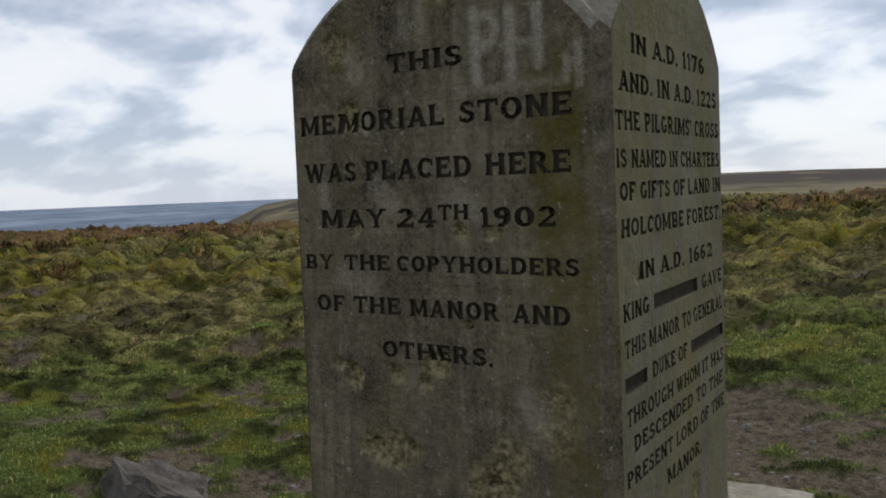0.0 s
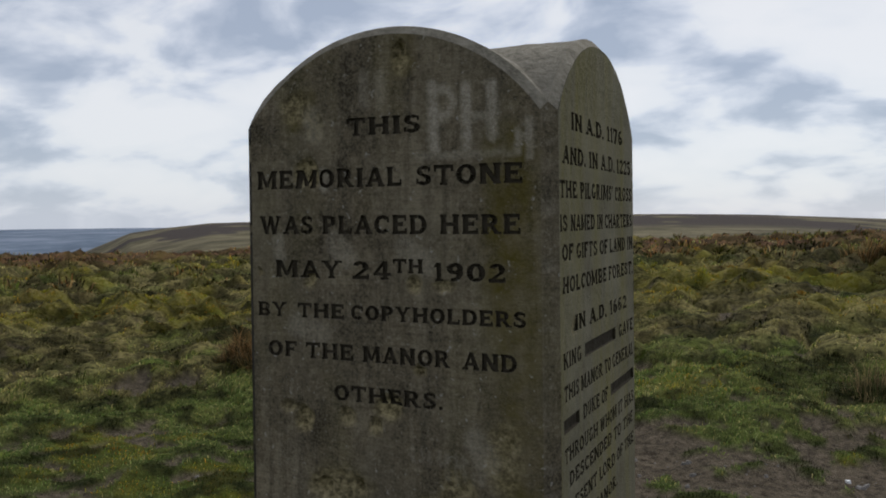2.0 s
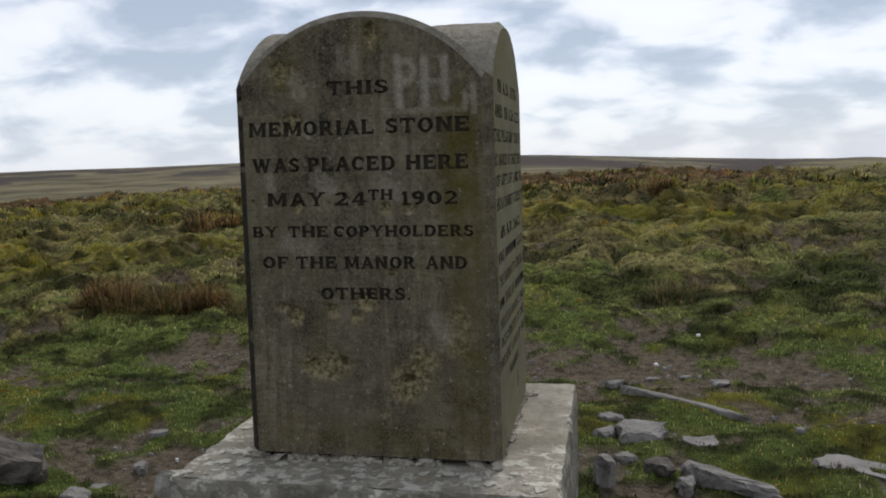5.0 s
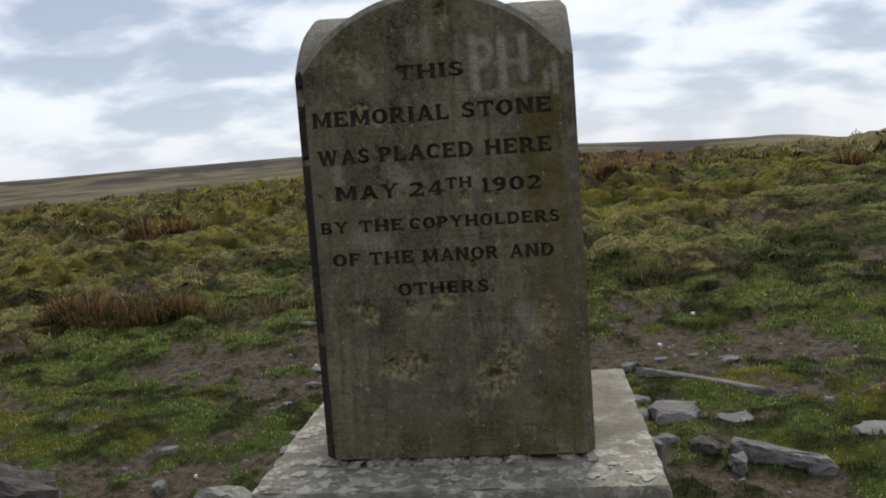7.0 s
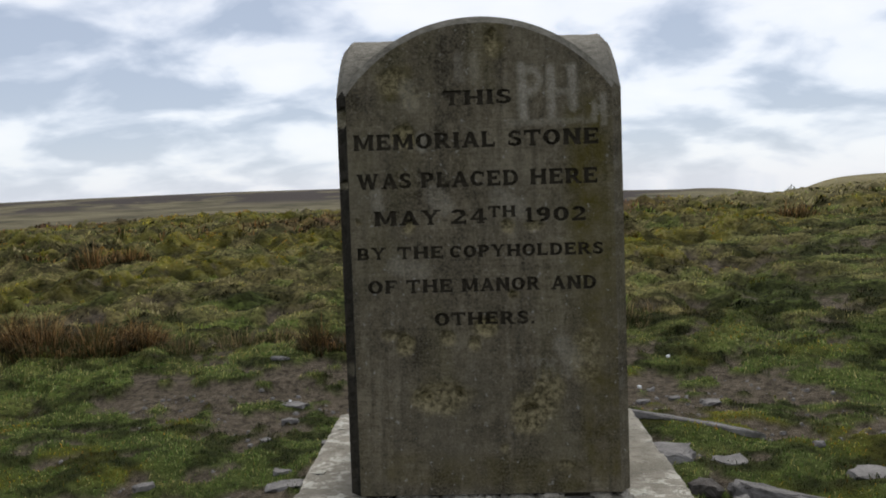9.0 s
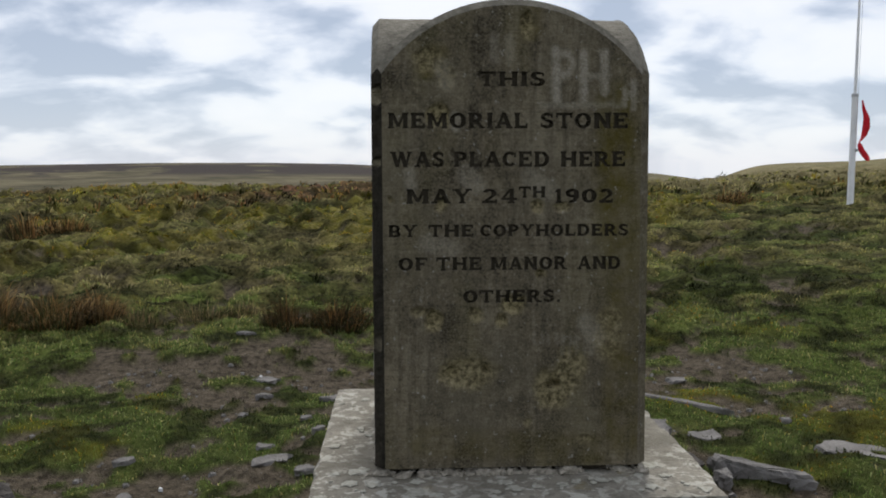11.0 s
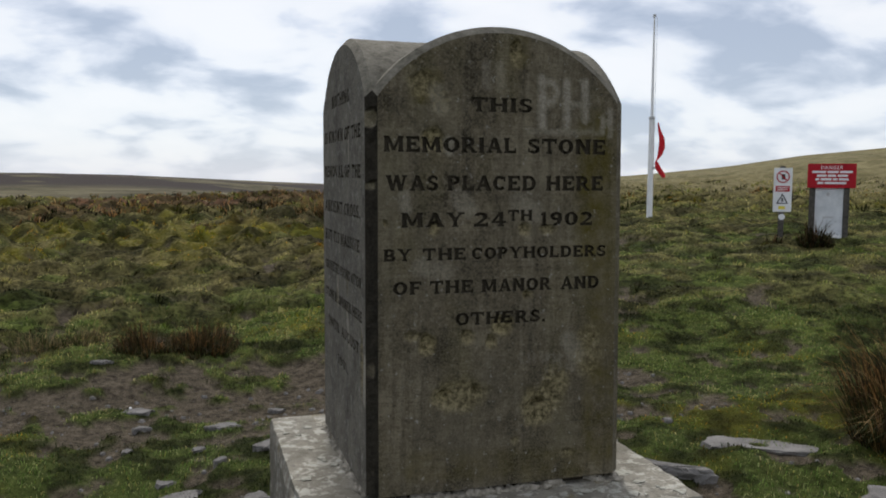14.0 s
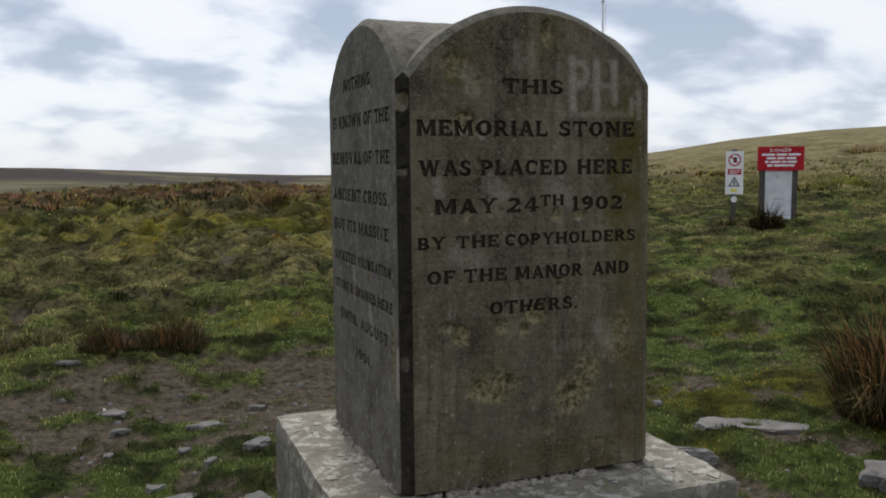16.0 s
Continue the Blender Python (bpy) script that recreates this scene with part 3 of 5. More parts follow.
MOSSES = ((0.2, 0.185, 0.012), (0.26, 0.2, 0.015), (0.12, 0.125, 0.012), (0.36, 0.18, 0.022))


def turf(name, label, n, r0, r1, h0, h1, w, spread, clump=0.0):
    x, y = scatter(n, r0, r1)
    if clump:
        # draw the blades together into tussocks
        cx, cy = np.round(x / clump) * clump, np.round(y / clump) * clump
        jx, jy = vnoise(cx * 7.7, cy * 7.7, 5) - 0.5, vnoise(cx * 5.3, cy * 9.1, 6) - 0.5
        cx, cy = cx + jx * clump * 1.2, cy + jy * clump * 1.2
        pull = np.random.uniform(0.35, 0.95, n) * (vnoise(x * 1.3, y * 1.3, 9) > 0.35)
        ox, oy = x - cx, y - cy
        x, y = cx + ox * (1 - pull * 0.75), cy + oy * (1 - pull * 0.75)
    keep = ~((np.abs(x) < 0.7) & (np.abs(y) < 0.7))
    k = cover(x, y)
    u = np.random.uniform(0, 1, n)
    keep &= u > k["earth"] * 1.15 - 0.02
    x, y = x[keep], y[keep]
    k = {a: v[keep] for a, v in k.items()}
    n = len(x)
    z = height(x, y)
    long = fbm(x * 1.1, y * 1.1, 101, 3)
    h = (h0 + (h1 - h0) * np.random.uniform(0, 1, n) ** 1.5) * (0.55 + 0.9 * long)
    h = h * (1 - 0.5 * k["moss"])
    wind = np.array([0.55, 0.15])
    ang = np.random.uniform(0, 2 * np.pi, n)
    lean = np.stack([np.cos(ang) * spread + wind[0] * 0.35, np.sin(ang) * spread + wind[1] * 0.35, np.zeros(n)], 1) * (h * np.random.uniform(0.3, 1.2, n))[:, None]
    v = np.random.uniform(0, 1, n)
    fresh = np.random.uniform(0, 1, n) < 1 - smooth01(polar(x, y)[0], 7, 10)
    tint = np.where(fresh[:, None], pick(np.random.uniform(0, 1, n), FRESH), pick(np.random.uniform(0, 1, n), GREENS))
    s = v < 0.12 + 0.8 * k["straw"]
    tint = np.where(s[:, None], pick(np.random.uniform(0, 1, n), STRAWS), tint)
    mo = np.random.uniform(0, 1, n) < k["moss"] * 0.85
    tint = np.where(mo[:, None], pick(np.random.uniform(0, 1, n), MOSSES), tint)
    ru = np.random.uniform(0, 1, n) < k["rust"]
    tint = np.where(ru[:, None], np.array([0.22, 0.115, 0.048]), tint)
    # the same painted shade goes into the blade colours
    tint = tint * shade_patches(x, y)[:, None]
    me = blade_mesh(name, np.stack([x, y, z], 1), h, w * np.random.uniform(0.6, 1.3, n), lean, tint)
    return tagged(new(name, me), label, "grass", kind="stuff")


turf("short_turf", "short grazed green moorland turf round the stone", 210000, 2.3, 8.5, 0.008, 0.034, 0.005, 1.0)
turf("moor_grass", "low straw and green grass between the tussocks", 110000, 7.0, 19.0, 0.016, 0.05, 0.009, 1.5, 0.3)
turf("far_moor_grass", "straw-coloured grass on the far moor", 60000, 18.0, 48.0, 0.04, 0.1, 0.026, 1.4, 0.6)


def tussocks(name, label, n, r0, r1, per, rad0, rad1, h0, h1, w, dense):
    """Domed tufts, each of one growth and colour, their blades drooping outwards."""
    x, y = scatter(n, r0, r1)
    k = cover(x, y)
    r, az = polar(x, y)
    lush = smooth01(az, 16, 26) * (1 - smooth01(r, 18, 28))
    keep = (np.random.uniform(0, 1, n) < dense * (0.25 + 1.3 * fbm(x * 0.5, y * 0.5, 131, 3)) * (1 - 0.5 * lush)) & (k["earth"] < 0.3) & (np.hypot(x, y) > 1.6)
    x, y, lush = x[keep], y[keep], lush[keep]
    k = {a: v[keep] for a, v in k.items()}
    n = len(x)
    rad = np.random.uniform(rad0, rad1, n)
    h = np.random.uniform(h0, h1, n) * (0.7 + 0.6 * rad / rad1)
    u = np.random.uniform(0, 1, n)
    base = pick(np.random.uniform(0, 1, n), GREENS)
    base = np.where((u < 0.25 + 0.6 * k["straw"])[:, None], pick(np.random.uniform(0, 1, n), STRAWS), base)
    base = np.where((np.random.uniform(0, 1, n) < k["moss"])[:, None], pick(np.random.uniform(0, 1, n), MOSSES), base)
    base = np.where((np.random.uniform(0, 1, n) < 0.6 * k["rust"])[:, None], np.array([0.22, 0.115, 0.048]), base)
    i = np.repeat(np.arange(n), per)
    m = len(i)
    a, q = np.random.uniform(0, 2 * np.pi, m), np.random.uniform(0, 1, m) ** 0.7
    px, py = x[i] + np.cos(a) * q * rad[i] * 0.85, y[i] + np.sin(a) * q * rad[i] * 0.85
    hh = h[i] * np.random.uniform(0.5, 1.1, m) * (1 - 0.45 * q)
    pz = height(px, py) - 0.01 + h[i] * 0.35 * (1 - q)
    out = np.stack([np.cos(a), np.sin(a), np.zeros(m)], 1) * (np.minimum(rad[i], h[i] * 0.9) * (0.2 + 0.8 * q) * np.random.uniform(0.4, 1.1, m))[:, None]
    out[:, 0] += 0.25 * hh
    tint = base[i] * (np.random.uniform(0.55, 1.3, n)[i] * np.random.uniform(0.8, 1.2, m))[:, None]
    green = np.random.uniform(0, 1, m) < 0.2
    tint = np.where(green[:, None], pick(np.random.uniform(0, 1, m), GREENS), tint)
    tint = np.minimum(tint * shade_patches(x, y)[i][:, None], np.array([0.42, 0.365, 0.19]))
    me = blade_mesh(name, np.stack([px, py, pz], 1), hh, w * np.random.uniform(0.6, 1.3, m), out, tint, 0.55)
    return tagged(new(name, me), label, "grass tussocks", kind="stuff")


tussocks("near_tussocks", "low green and straw grass tufts in turf", 1500, 5.4, 8.4, 36, 0.05, 0.13, 0.015, 0.04, 0.005, 0.7)
tussocks("tussock_grass", "pale straw, moss and green tussocks on the moor", 3600, 7.6, 19.0, 36, 0.06, 0.17, 0.025, 0.065, 0.009, 0.95)
tussocks("far_tussock_grass", "straw-coloured tussocks on the far moor", 3000, 18.0, 46.0, 30, 0.2, 0.5, 0.06, 0.16, 0.03, 0.95)


# ---- the memorial stone ----
from mathutils.geometry import delaunay_2d_cdt

HALF, CHAM, ARCH_R, ARCH_C, EDGE = 0.4625, 0.035, 0.55, 1.526, 0.022
FOOT = 0.528
PANEL = HALF - CHAM


def arch(u, rad=ARCH_R):
    return ARCH_C + math.sqrt(max(rad * rad - u * u, 0))


def letters(body):
    """The flat outline of a word as a mesh: points and triangles, unit high."""
    cu = bpy.data.curves.new("word", "FONT")
    cu.body, cu.size, cu.resolution_u = body, 1.0, 3
    cu.space_character, cu.space_word = 1.12, 1.0
    ob = new("word", cu)
    me = bpy.data.meshes.new_from_object(ob.evaluated_get(bpy.context.evaluated_depsgraph_get()))
    pts = np.array([v.co[:2] for v in me.vertices])
    me.calc_loop_triangles()
    faces = [tuple(t.vertices) for t in me.loop_triangles]
    bpy.data.objects.remove(ob)
    bpy.data.curves.remove(cu)
    bpy.data.meshes.remove(me)
    return pts, faces


STEM, THIN, SERIF = 0.27, 0.19, 0.12


def slab(x0, x1, y0, y1):
    return [(x0, y0), (x1, y0), (x1, y1), (x0, y1)]


def bar(x0, x1, y):
    return slab(x0, x1, y - THIN / 2, y + THIN / 2)


def slant(x0, y0, x1, y1, t=STEM):
    return [(x0 - t / 2, y0), (x0 + t / 2, y0), (x1 + t / 2, y1), (x1 - t / 2, y1)]


def foot(x, top=False):
    return slab(x - 0.18, x + 0.18, 1 - SERIF if top else 0, 1 if top else SERIF)


def stem(x):
    return [slab(x - STEM / 2, x + STEM / 2, 0, 1), foot(x), foot(x, True)]


def bow(cx, cy, rx, ry, a0, a1):
    """A curved stroke, broad at its sides and thin above and below."""
    n = max(4, round(abs(a1 - a0) / 24))
    p = [(math.cos(a), math.sin(a)) for a in (radians(a0 + (a1 - a0) * i / n) for i in range(n + 1))]
    o, q = [(cx + rx * c, cy + ry * d) for c, d in p], [(cx + (rx - STEM) * c, cy + (ry - THIN) * d) for c, d in p]
    return [[o[i], o[i + 1], q[i + 1], q[i]] for i in range(n)]


LOW, HIGH = THIN / 2, 1 - THIN / 2
P_BOWL = stem(0.18) + [bar(0.18, 0.45, HIGH), bar(0.18, 0.45, 0.46)] + bow(0.45, 0.695, 0.36, 0.305, -90, 90)
GLYPHS = {
    "A": (1.0, [slant(0.14, 0, 0.5, 1, 0.17), slant(0.86, 0, 0.5, 1), bar(0.26, 0.74, 0.33), foot(0.16), foot(0.84)]),
    "B": (0.88, P_BOWL + [bar(0.18, 0.48, LOW)] + bow(0.48, 0.27, 0.38, 0.27, -90, 90)),
    "C": (0.88, bow(0.46, 0.5, 0.46, 0.5, 42, 318) + [slab(0.72, 0.84, 0.62, 0.92)]),
    "D": (0.95, stem(0.18) + [bar(0.18, 0.45, HIGH), bar(0.18, 0.45, LOW)] + bow(0.45, 0.5, 0.48, 0.5, -90, 90)),
    "E": (0.84, stem(0.18) + [bar(0.18, 0.8, HIGH), bar(0.18, 0.62, 0.52), bar(0.18, 0.82, LOW), slab(0.7, 0.8, 0.7, 1), slab(0.72, 0.82, 0, 0.3), slab(0.53, 0.62, 0.4, 0.64)]),
    "F": (0.8, stem(0.18) + [bar(0.18, 0.78, HIGH), bar(0.18, 0.6, 0.5), slab(0.68, 0.78, 0.7, 1), slab(0.51, 0.6, 0.38, 0.62)]),
    "G": (0.95, bow(0.46, 0.5, 0.46, 0.5, 42, 330) + [slab(0.64, 0.85, 0.08, 0.48), slab(0.52, 0.93, 0.38, 0.48)]),
    "H": (1.0, stem(0.18) + stem(0.82) + [bar(0.18, 0.82, 0.5)]),
    "I": (0.38, stem(0.19)),
    "K": (0.98, stem(0.18) + [slant(0.25, 0.42, 0.78, 1, 0.17), slant(0.8, 0, 0.42, 0.6), foot(0.8), foot(0.76, True)]),
    "L": (0.8, stem(0.18) + [bar(0.18, 0.78, LOW), slab(0.68, 0.78, 0, 0.34)]),
    "M": (1.2, stem(0.18) + stem(1.02) + [slant(0.24, 1, 0.6, 0.12, 0.2), slant(0.96, 1, 0.6, 0.12, 0.16)]),
    "N": (1.0, stem(0.18) + stem(0.82) + [slant(0.18, 1, 0.82, 0)]),
    "O": (0.96, bow(0.48, 0.5, 0.48, 0.5, 0, 360)),
    "P": (0.84, P_BOWL),
    "R": (0.95, P_BOWL + [slant(0.48, 0.46, 0.8, 0), foot(0.8)]),
    "S": (0.76, bow(0.38, 0.72, 0.35, 0.28, 30, 270) + bow(0.38, 0.29, 0.38, 0.29, -150, 90) + [slab(0.6, 0.7, 0.68, 0.92), slab(0.02, 0.12, 0.08, 0.34)]),
    "T": (0.92, [slab(0.355, 0.565, 0, 1), foot(0.46), bar(0, 0.92, HIGH), slab(0, 0.11, 0.68, 1), slab(0.81, 0.92, 0.68, 1)]),
    "U": (0.95, [slab(0.08, 0.29, 0.33, 1), slab(0.66, 0.87, 0.33, 1), foot(0.185, True), foot(0.765, True)] + bow(0.475, 0.34, 0.395, 0.34, 180, 360)),
    "V": (1.0, [slant(0.16, 1, 0.5, 0), slant(0.84, 1, 0.5, 0, 0.17), foot(0.17, True), foot(0.83, True)]),
    "W": (1.4, [slant(0.16, 1, 0.45, 0), slant(0.7, 1, 0.45, 0, 0.16), slant(0.7, 1, 0.97, 0), slant(1.24, 1, 0.97, 0, 0.16), foot(0.17, True), foot(1.23, True)]),
    "Y": (1.0, [slant(0.16, 1, 0.5, 0.45), slant(0.84, 1, 0.5, 0.45, 0.17), slab(0.4, 0.6, 0, 0.5), foot(0.5), foot(0.17, True), foot(0.83, True)]),
    "0": (0.84, bow(0.42, 0.5, 0.42, 0.5, 0, 360)),
    "1": (0.46, [slab(0.14, 0.35, 0, 1), foot(0.245), slant(0.06, 0.74, 0.2, 0.98, 0.14)]),
    "2": (0.8, bow(0.39, 0.69, 0.37, 0.31, -35, 165) + [slant(0.12, 0.08, 0.62, 0.56, 0.22), bar(0.03, 0.77, LOW), slab(0.67, 0.77, 0, 0.28)]),
    "4": (0.84, [slant(0.1, 0.3, 0.52, 1, 0.16), bar(0.02, 0.82, 0.3), slab(0.44, 0.65, 0, 1), foot(0.545)]),
    "5": (0.78, [bar(0.1, 0.7, HIGH), slab(0.1, 0.24, 0.5, 1), *bow(0.37, 0.32, 0.38, 0.32, -150, 120)]),
    "6": (0.8, bow(0.4, 0.31, 0.38, 0.31, 0, 360) + bow(0.5, 0.5, 0.48, 0.5, 75, 190)),
    "7": (0.78, [bar(0.02, 0.76, HIGH), slab(0.02, 0.12, 0.68, 1), slant(0.3, 0, 0.65, 0.95)]),
    "9": (0.8, bow(0.4, 0.69, 0.38, 0.31, 0, 360) + bow(0.3, 0.5, 0.48, 0.5, -105, 10)),
    ".": (0.24, [slab(0.02, 0.22, 0, 0.2)]),
    ",": (0.24, [slab(0.02, 0.22, 0.02, 0.22), slant(0.06, 0, 0.16, 0.1, 0.1)]),
    "'": (0.24, [slab(0.04, 0.2, 0.66, 1)]),
    " ": (0.34, []),
}


def row_of(body, x0, x1, z0, z1):
    """A row of cut slab-serif letters: text and its extent on the face; a body of '#' is a plain bar."""
    if body == "#":
        return np.array([(x0, z0), (x1, z0), (x1, z1), (x0, z1)]), [(0, 1, 2, 3)]
    pts, faces, at = [], [], 0.0
    for ch in body:
        wide, strokes = GLYPHS[ch]
        for poly in strokes:
            faces.append(tuple(range(len(pts), len(pts) + len(poly))))
            # hand-cut: no two strokes quite alike
            pts += [(at + x + random.uniform(-0.012, 0.012), y + random.uniform(-0.012, 0.012)) for x, y in poly]
        at += wide + 0.13
    p = np.array(pts)
    lo, hi = p.min(0), p.max(0)
    return np.stack([x0 + (p[:, 0] - lo[0]) / (hi[0] - lo[0]) * (x1 - x0), z0 + np.clip(p[:, 1], 0, 1) * (z1 - z0)], 1), faces


def face_depth(u, v, chips, seed):
    """How far the weathered face lies back from its plane."""
    d = 0.006 * (fbm(u * 7 + 50, v * 7, seed, 4) - 0.5) + 0.002 * (fbm(u * 40, v * 40, seed + 5, 2) - 0.5)
    for cu, cv, ru, rv, deep in chips:
        q = np.sqrt(((u - cu) / ru) ** 2 + ((v - cv) / rv) ** 2) + 0.55 * (fbm(u * 30, v * 30, seed + 9, 3) - 0.5)
        d = d + 1.5 * deep * (1 - smooth01(q, 0.45, 1.0)) * (0.75 + 0.5 * fbm(u * 70, v * 70, seed + 3, 2))
    return d


def strokes_mask(u, v, strokes, seed):
    """Where pale strokes were scrubbed into the face, soft and patchy."""
    out = np.zeros_like(u)
    for x0, z0, x1, z1, w, k in strokes:
        dx, dz = x1 - x0, z1 - z0
        t = np.clip(((u - x0) * dx + (v - z0) * dz) / (dx * dx + dz * dz), 0, 1)
        d = np.hypot(u - x0 - t * dx, v - z0 - t * dz)
        out = np.maximum(out, k * (1 - smooth01(d, w * 0.3, w * 0.75)))
    return out * (0.55 + 0.9 * fbm(u * 25, v * 25, seed, 3))


def build_face(turn, name, rows, chips, material, parent, seed, step=0.0095, cut=0.009, strokes=(), algae=()):
    """One inscribed face: the panel with its letters cut out of it, and their floors and sides."""
    spin = Matrix.Rotation(radians(turn), 4, "Z")
    rim = [(-PANEL, FOOT), (PANEL, FOOT)]
    nv = 60
    top = arch(PANEL, ARCH_R - EDGE)
    rim += [(PANEL, FOOT + (top - FOOT) * i / nv) for i in range(1, nv + 1)]
    rim += [(PANEL * math.cos(math.pi * i / 60), arch(PANEL * math.cos(math.pi * i / 60), ARCH_R - EDGE)) for i in range(1, 60)]
    rim += [(-PANEL, top + (FOOT - top) * i / nv) for i in range(0, nv)]
    pts, tris = [Vector(p) for p in rim], []
    edges = [(i, (i + 1) % len(rim)) for i in range(len(rim))]
    for us in np.arange(-PANEL + 0.006, PANEL - 0.004, step):
        for vs in np.arange(FOOT + 0.006, arch(us, ARCH_R - EDGE) - 0.005, step):
            pts.append(Vector((us + random.uniform(-0.003, 0.003), vs + random.uniform(-0.003, 0.003))))
    for row in rows:
        p, f = row_of(*row)
        o = len(pts)
        pts += [Vector(q) for q in p]
        edges += [(q[i] + o, q[(i + 1) % len(q)] + o) for q in f for i in range(len(q))]
        for q in f:
            tris += [(p[q[0]], p[q[i]], p[q[i + 1]]) for i in range(1, len(q) - 1)]
    vo, _, fo, _, _, _ = delaunay_2d_cdt(pts, edges, [], 0, 1e-5)
    uv = np.array([tuple(v) for v in vo])
    mid = np.array([uv[list(f)].mean(0) for f in fo])
    orig = np.zeros(len(fo), bool)
    for a, b, c in tris:
        near = np.nonzero((mid[:, 0] >= min(a[0], b[0], c[0])) & (mid[:, 0] <= max(a[0], b[0], c[0])) & (mid[:, 1] >= min(a[1], b[1], c[1])) & (mid[:, 1] <= max(a[1], b[1], c[1])))[0]
        m = mid[near]
        s = [(q[0] - p[0]) * (m[:, 1] - p[1]) - (q[1] - p[1]) * (m[:, 0] - p[0]) for p, q in ((a, b), (b, c), (c, a))]
        orig[near[(np.minimum.reduce(s) >= 0) | (np.maximum.reduce(s) <= 0)]] = True
    dep = face_depth(uv[:, 0], uv[:, 1], chips, seed)
    on_rim = (np.abs(np.abs(uv[:, 0]) - PANEL) < 1e-4) | (uv[:, 1] < FOOT + 1e-4)
    dep = np.where(on_rim, 0.0, dep)
    flat_v = [spin @ Vector((u, -HALF + d, v)) for (u, v), d in zip(uv, dep)]
    stone = [f for f, o in zip(fo, orig) if not o]
    cuts = [f for f, o in zip(fo, orig) if o]
    me = bpy.data.meshes.new(name)
    me.from_pydata(flat_v, [], stone)
    bare = np.zeros(len(uv))
    for cu, cv, ru, rv, deep in chips:
        q = np.hypot((uv[:, 0] - cu) / ru, (uv[:, 1] - cv) / rv) + 0.5 * (fbm(uv[:, 0] * 30, uv[:, 1] * 30, seed + 9, 3) - 0.5)
        bare = np.maximum(bare, (1 - smooth01(q, 0.6, 1.05)) * min(1, 0.35 + deep * 60))
    me.attributes.new("spall", "FLOAT", "POINT").data.foreach_set("value", bare.astype(np.float32))
    me.attributes.new("pale", "FLOAT", "POINT").data.foreach_set("value", strokes_mask(uv[:, 0], uv[:, 1], strokes, seed).astype(np.float32))
    me.attributes.new("algae", "FLOAT", "POINT").data.foreach_set("value", strokes_mask(uv[:, 0], uv[:, 1], algae, seed + 1).astype(np.float32))
    panel = part(name, me, material, parent)
    # floors of the letters and their sides
    low = [spin @ Vector((u, -HALF + d + cut, v)) for (u, v), d in zip(uv, dep)]
    n = len(flat_v)
    fs = [tuple(i + n for i in f) for f in cuts]
    count = {}
    for f in cuts:
        for i in range(len(f)):
            a, b = f[i], f[(i + 1) % len(f)]
            count[(a, b)] = 1
    fs += [(a, b, b + n, a + n) for a, b in count if (b, a) not in count]
    root = {}

    def find(a):
        while root.setdefault(a, a) != a:
            root[a] = root[root[a]]
            a = root[a]
        return a

    for f in cuts:
        for a in f[1:]:
            root[find(a)] = find(f[0])
    groups = {}
    for f in fs:
        groups.setdefault(find(f[0] % n), []).append(f)
    both = flat_v + low
    for group in groups.values():
        used = sorted({a for f in group for a in f})
        place = {a: k for k, a in enumerate(used)}
        me = bpy.data.meshes.new("letter")
        me.from_pydata([both[a] for a in used], [], [tuple(place[a] for a in f) for f in group])
        part("letter", me, CUT, panel)
    return panel


FRONT = [
    ("THIS", -0.113, 0.107, 1.797, 1.844),
    ("MEMORIAL", -0.408, 0.050, 1.662, 1.713), ("STONE", 0.093, 0.382, 1.662, 1.713),
    ("WAS", -0.402, -0.224, 1.538, 1.588), ("PLACED", -0.194, 0.122, 1.538, 1.588), ("HERE", 0.159, 0.375, 1.538, 1.588),
    ("MAY", -0.350, -0.133, 1.419, 1.467), ("24", -0.102, 0.016, 1.419, 1.467), ("TH", 0.021, 0.110, 1.437, 1.474), ("1902", 0.139, 0.335, 1.419, 1.466),
    ("BY", -0.410, -0.314, 1.310, 1.350), ("THE", -0.278, -0.129, 1.310, 1.350), ("COPYHOLDERS", -0.107, 0.388, 1.310, 1.350),
    ("OF", -0.378, -0.282, 1.199, 1.243), ("THE", -0.253, -0.102, 1.199, 1.243), ("MANOR", -0.073, 0.183, 1.199, 1.243), ("AND", 0.216, 0.363, 1.199, 1.243),
    ("OTHERS.", -0.164, 0.160, 1.090, 1.133),
]
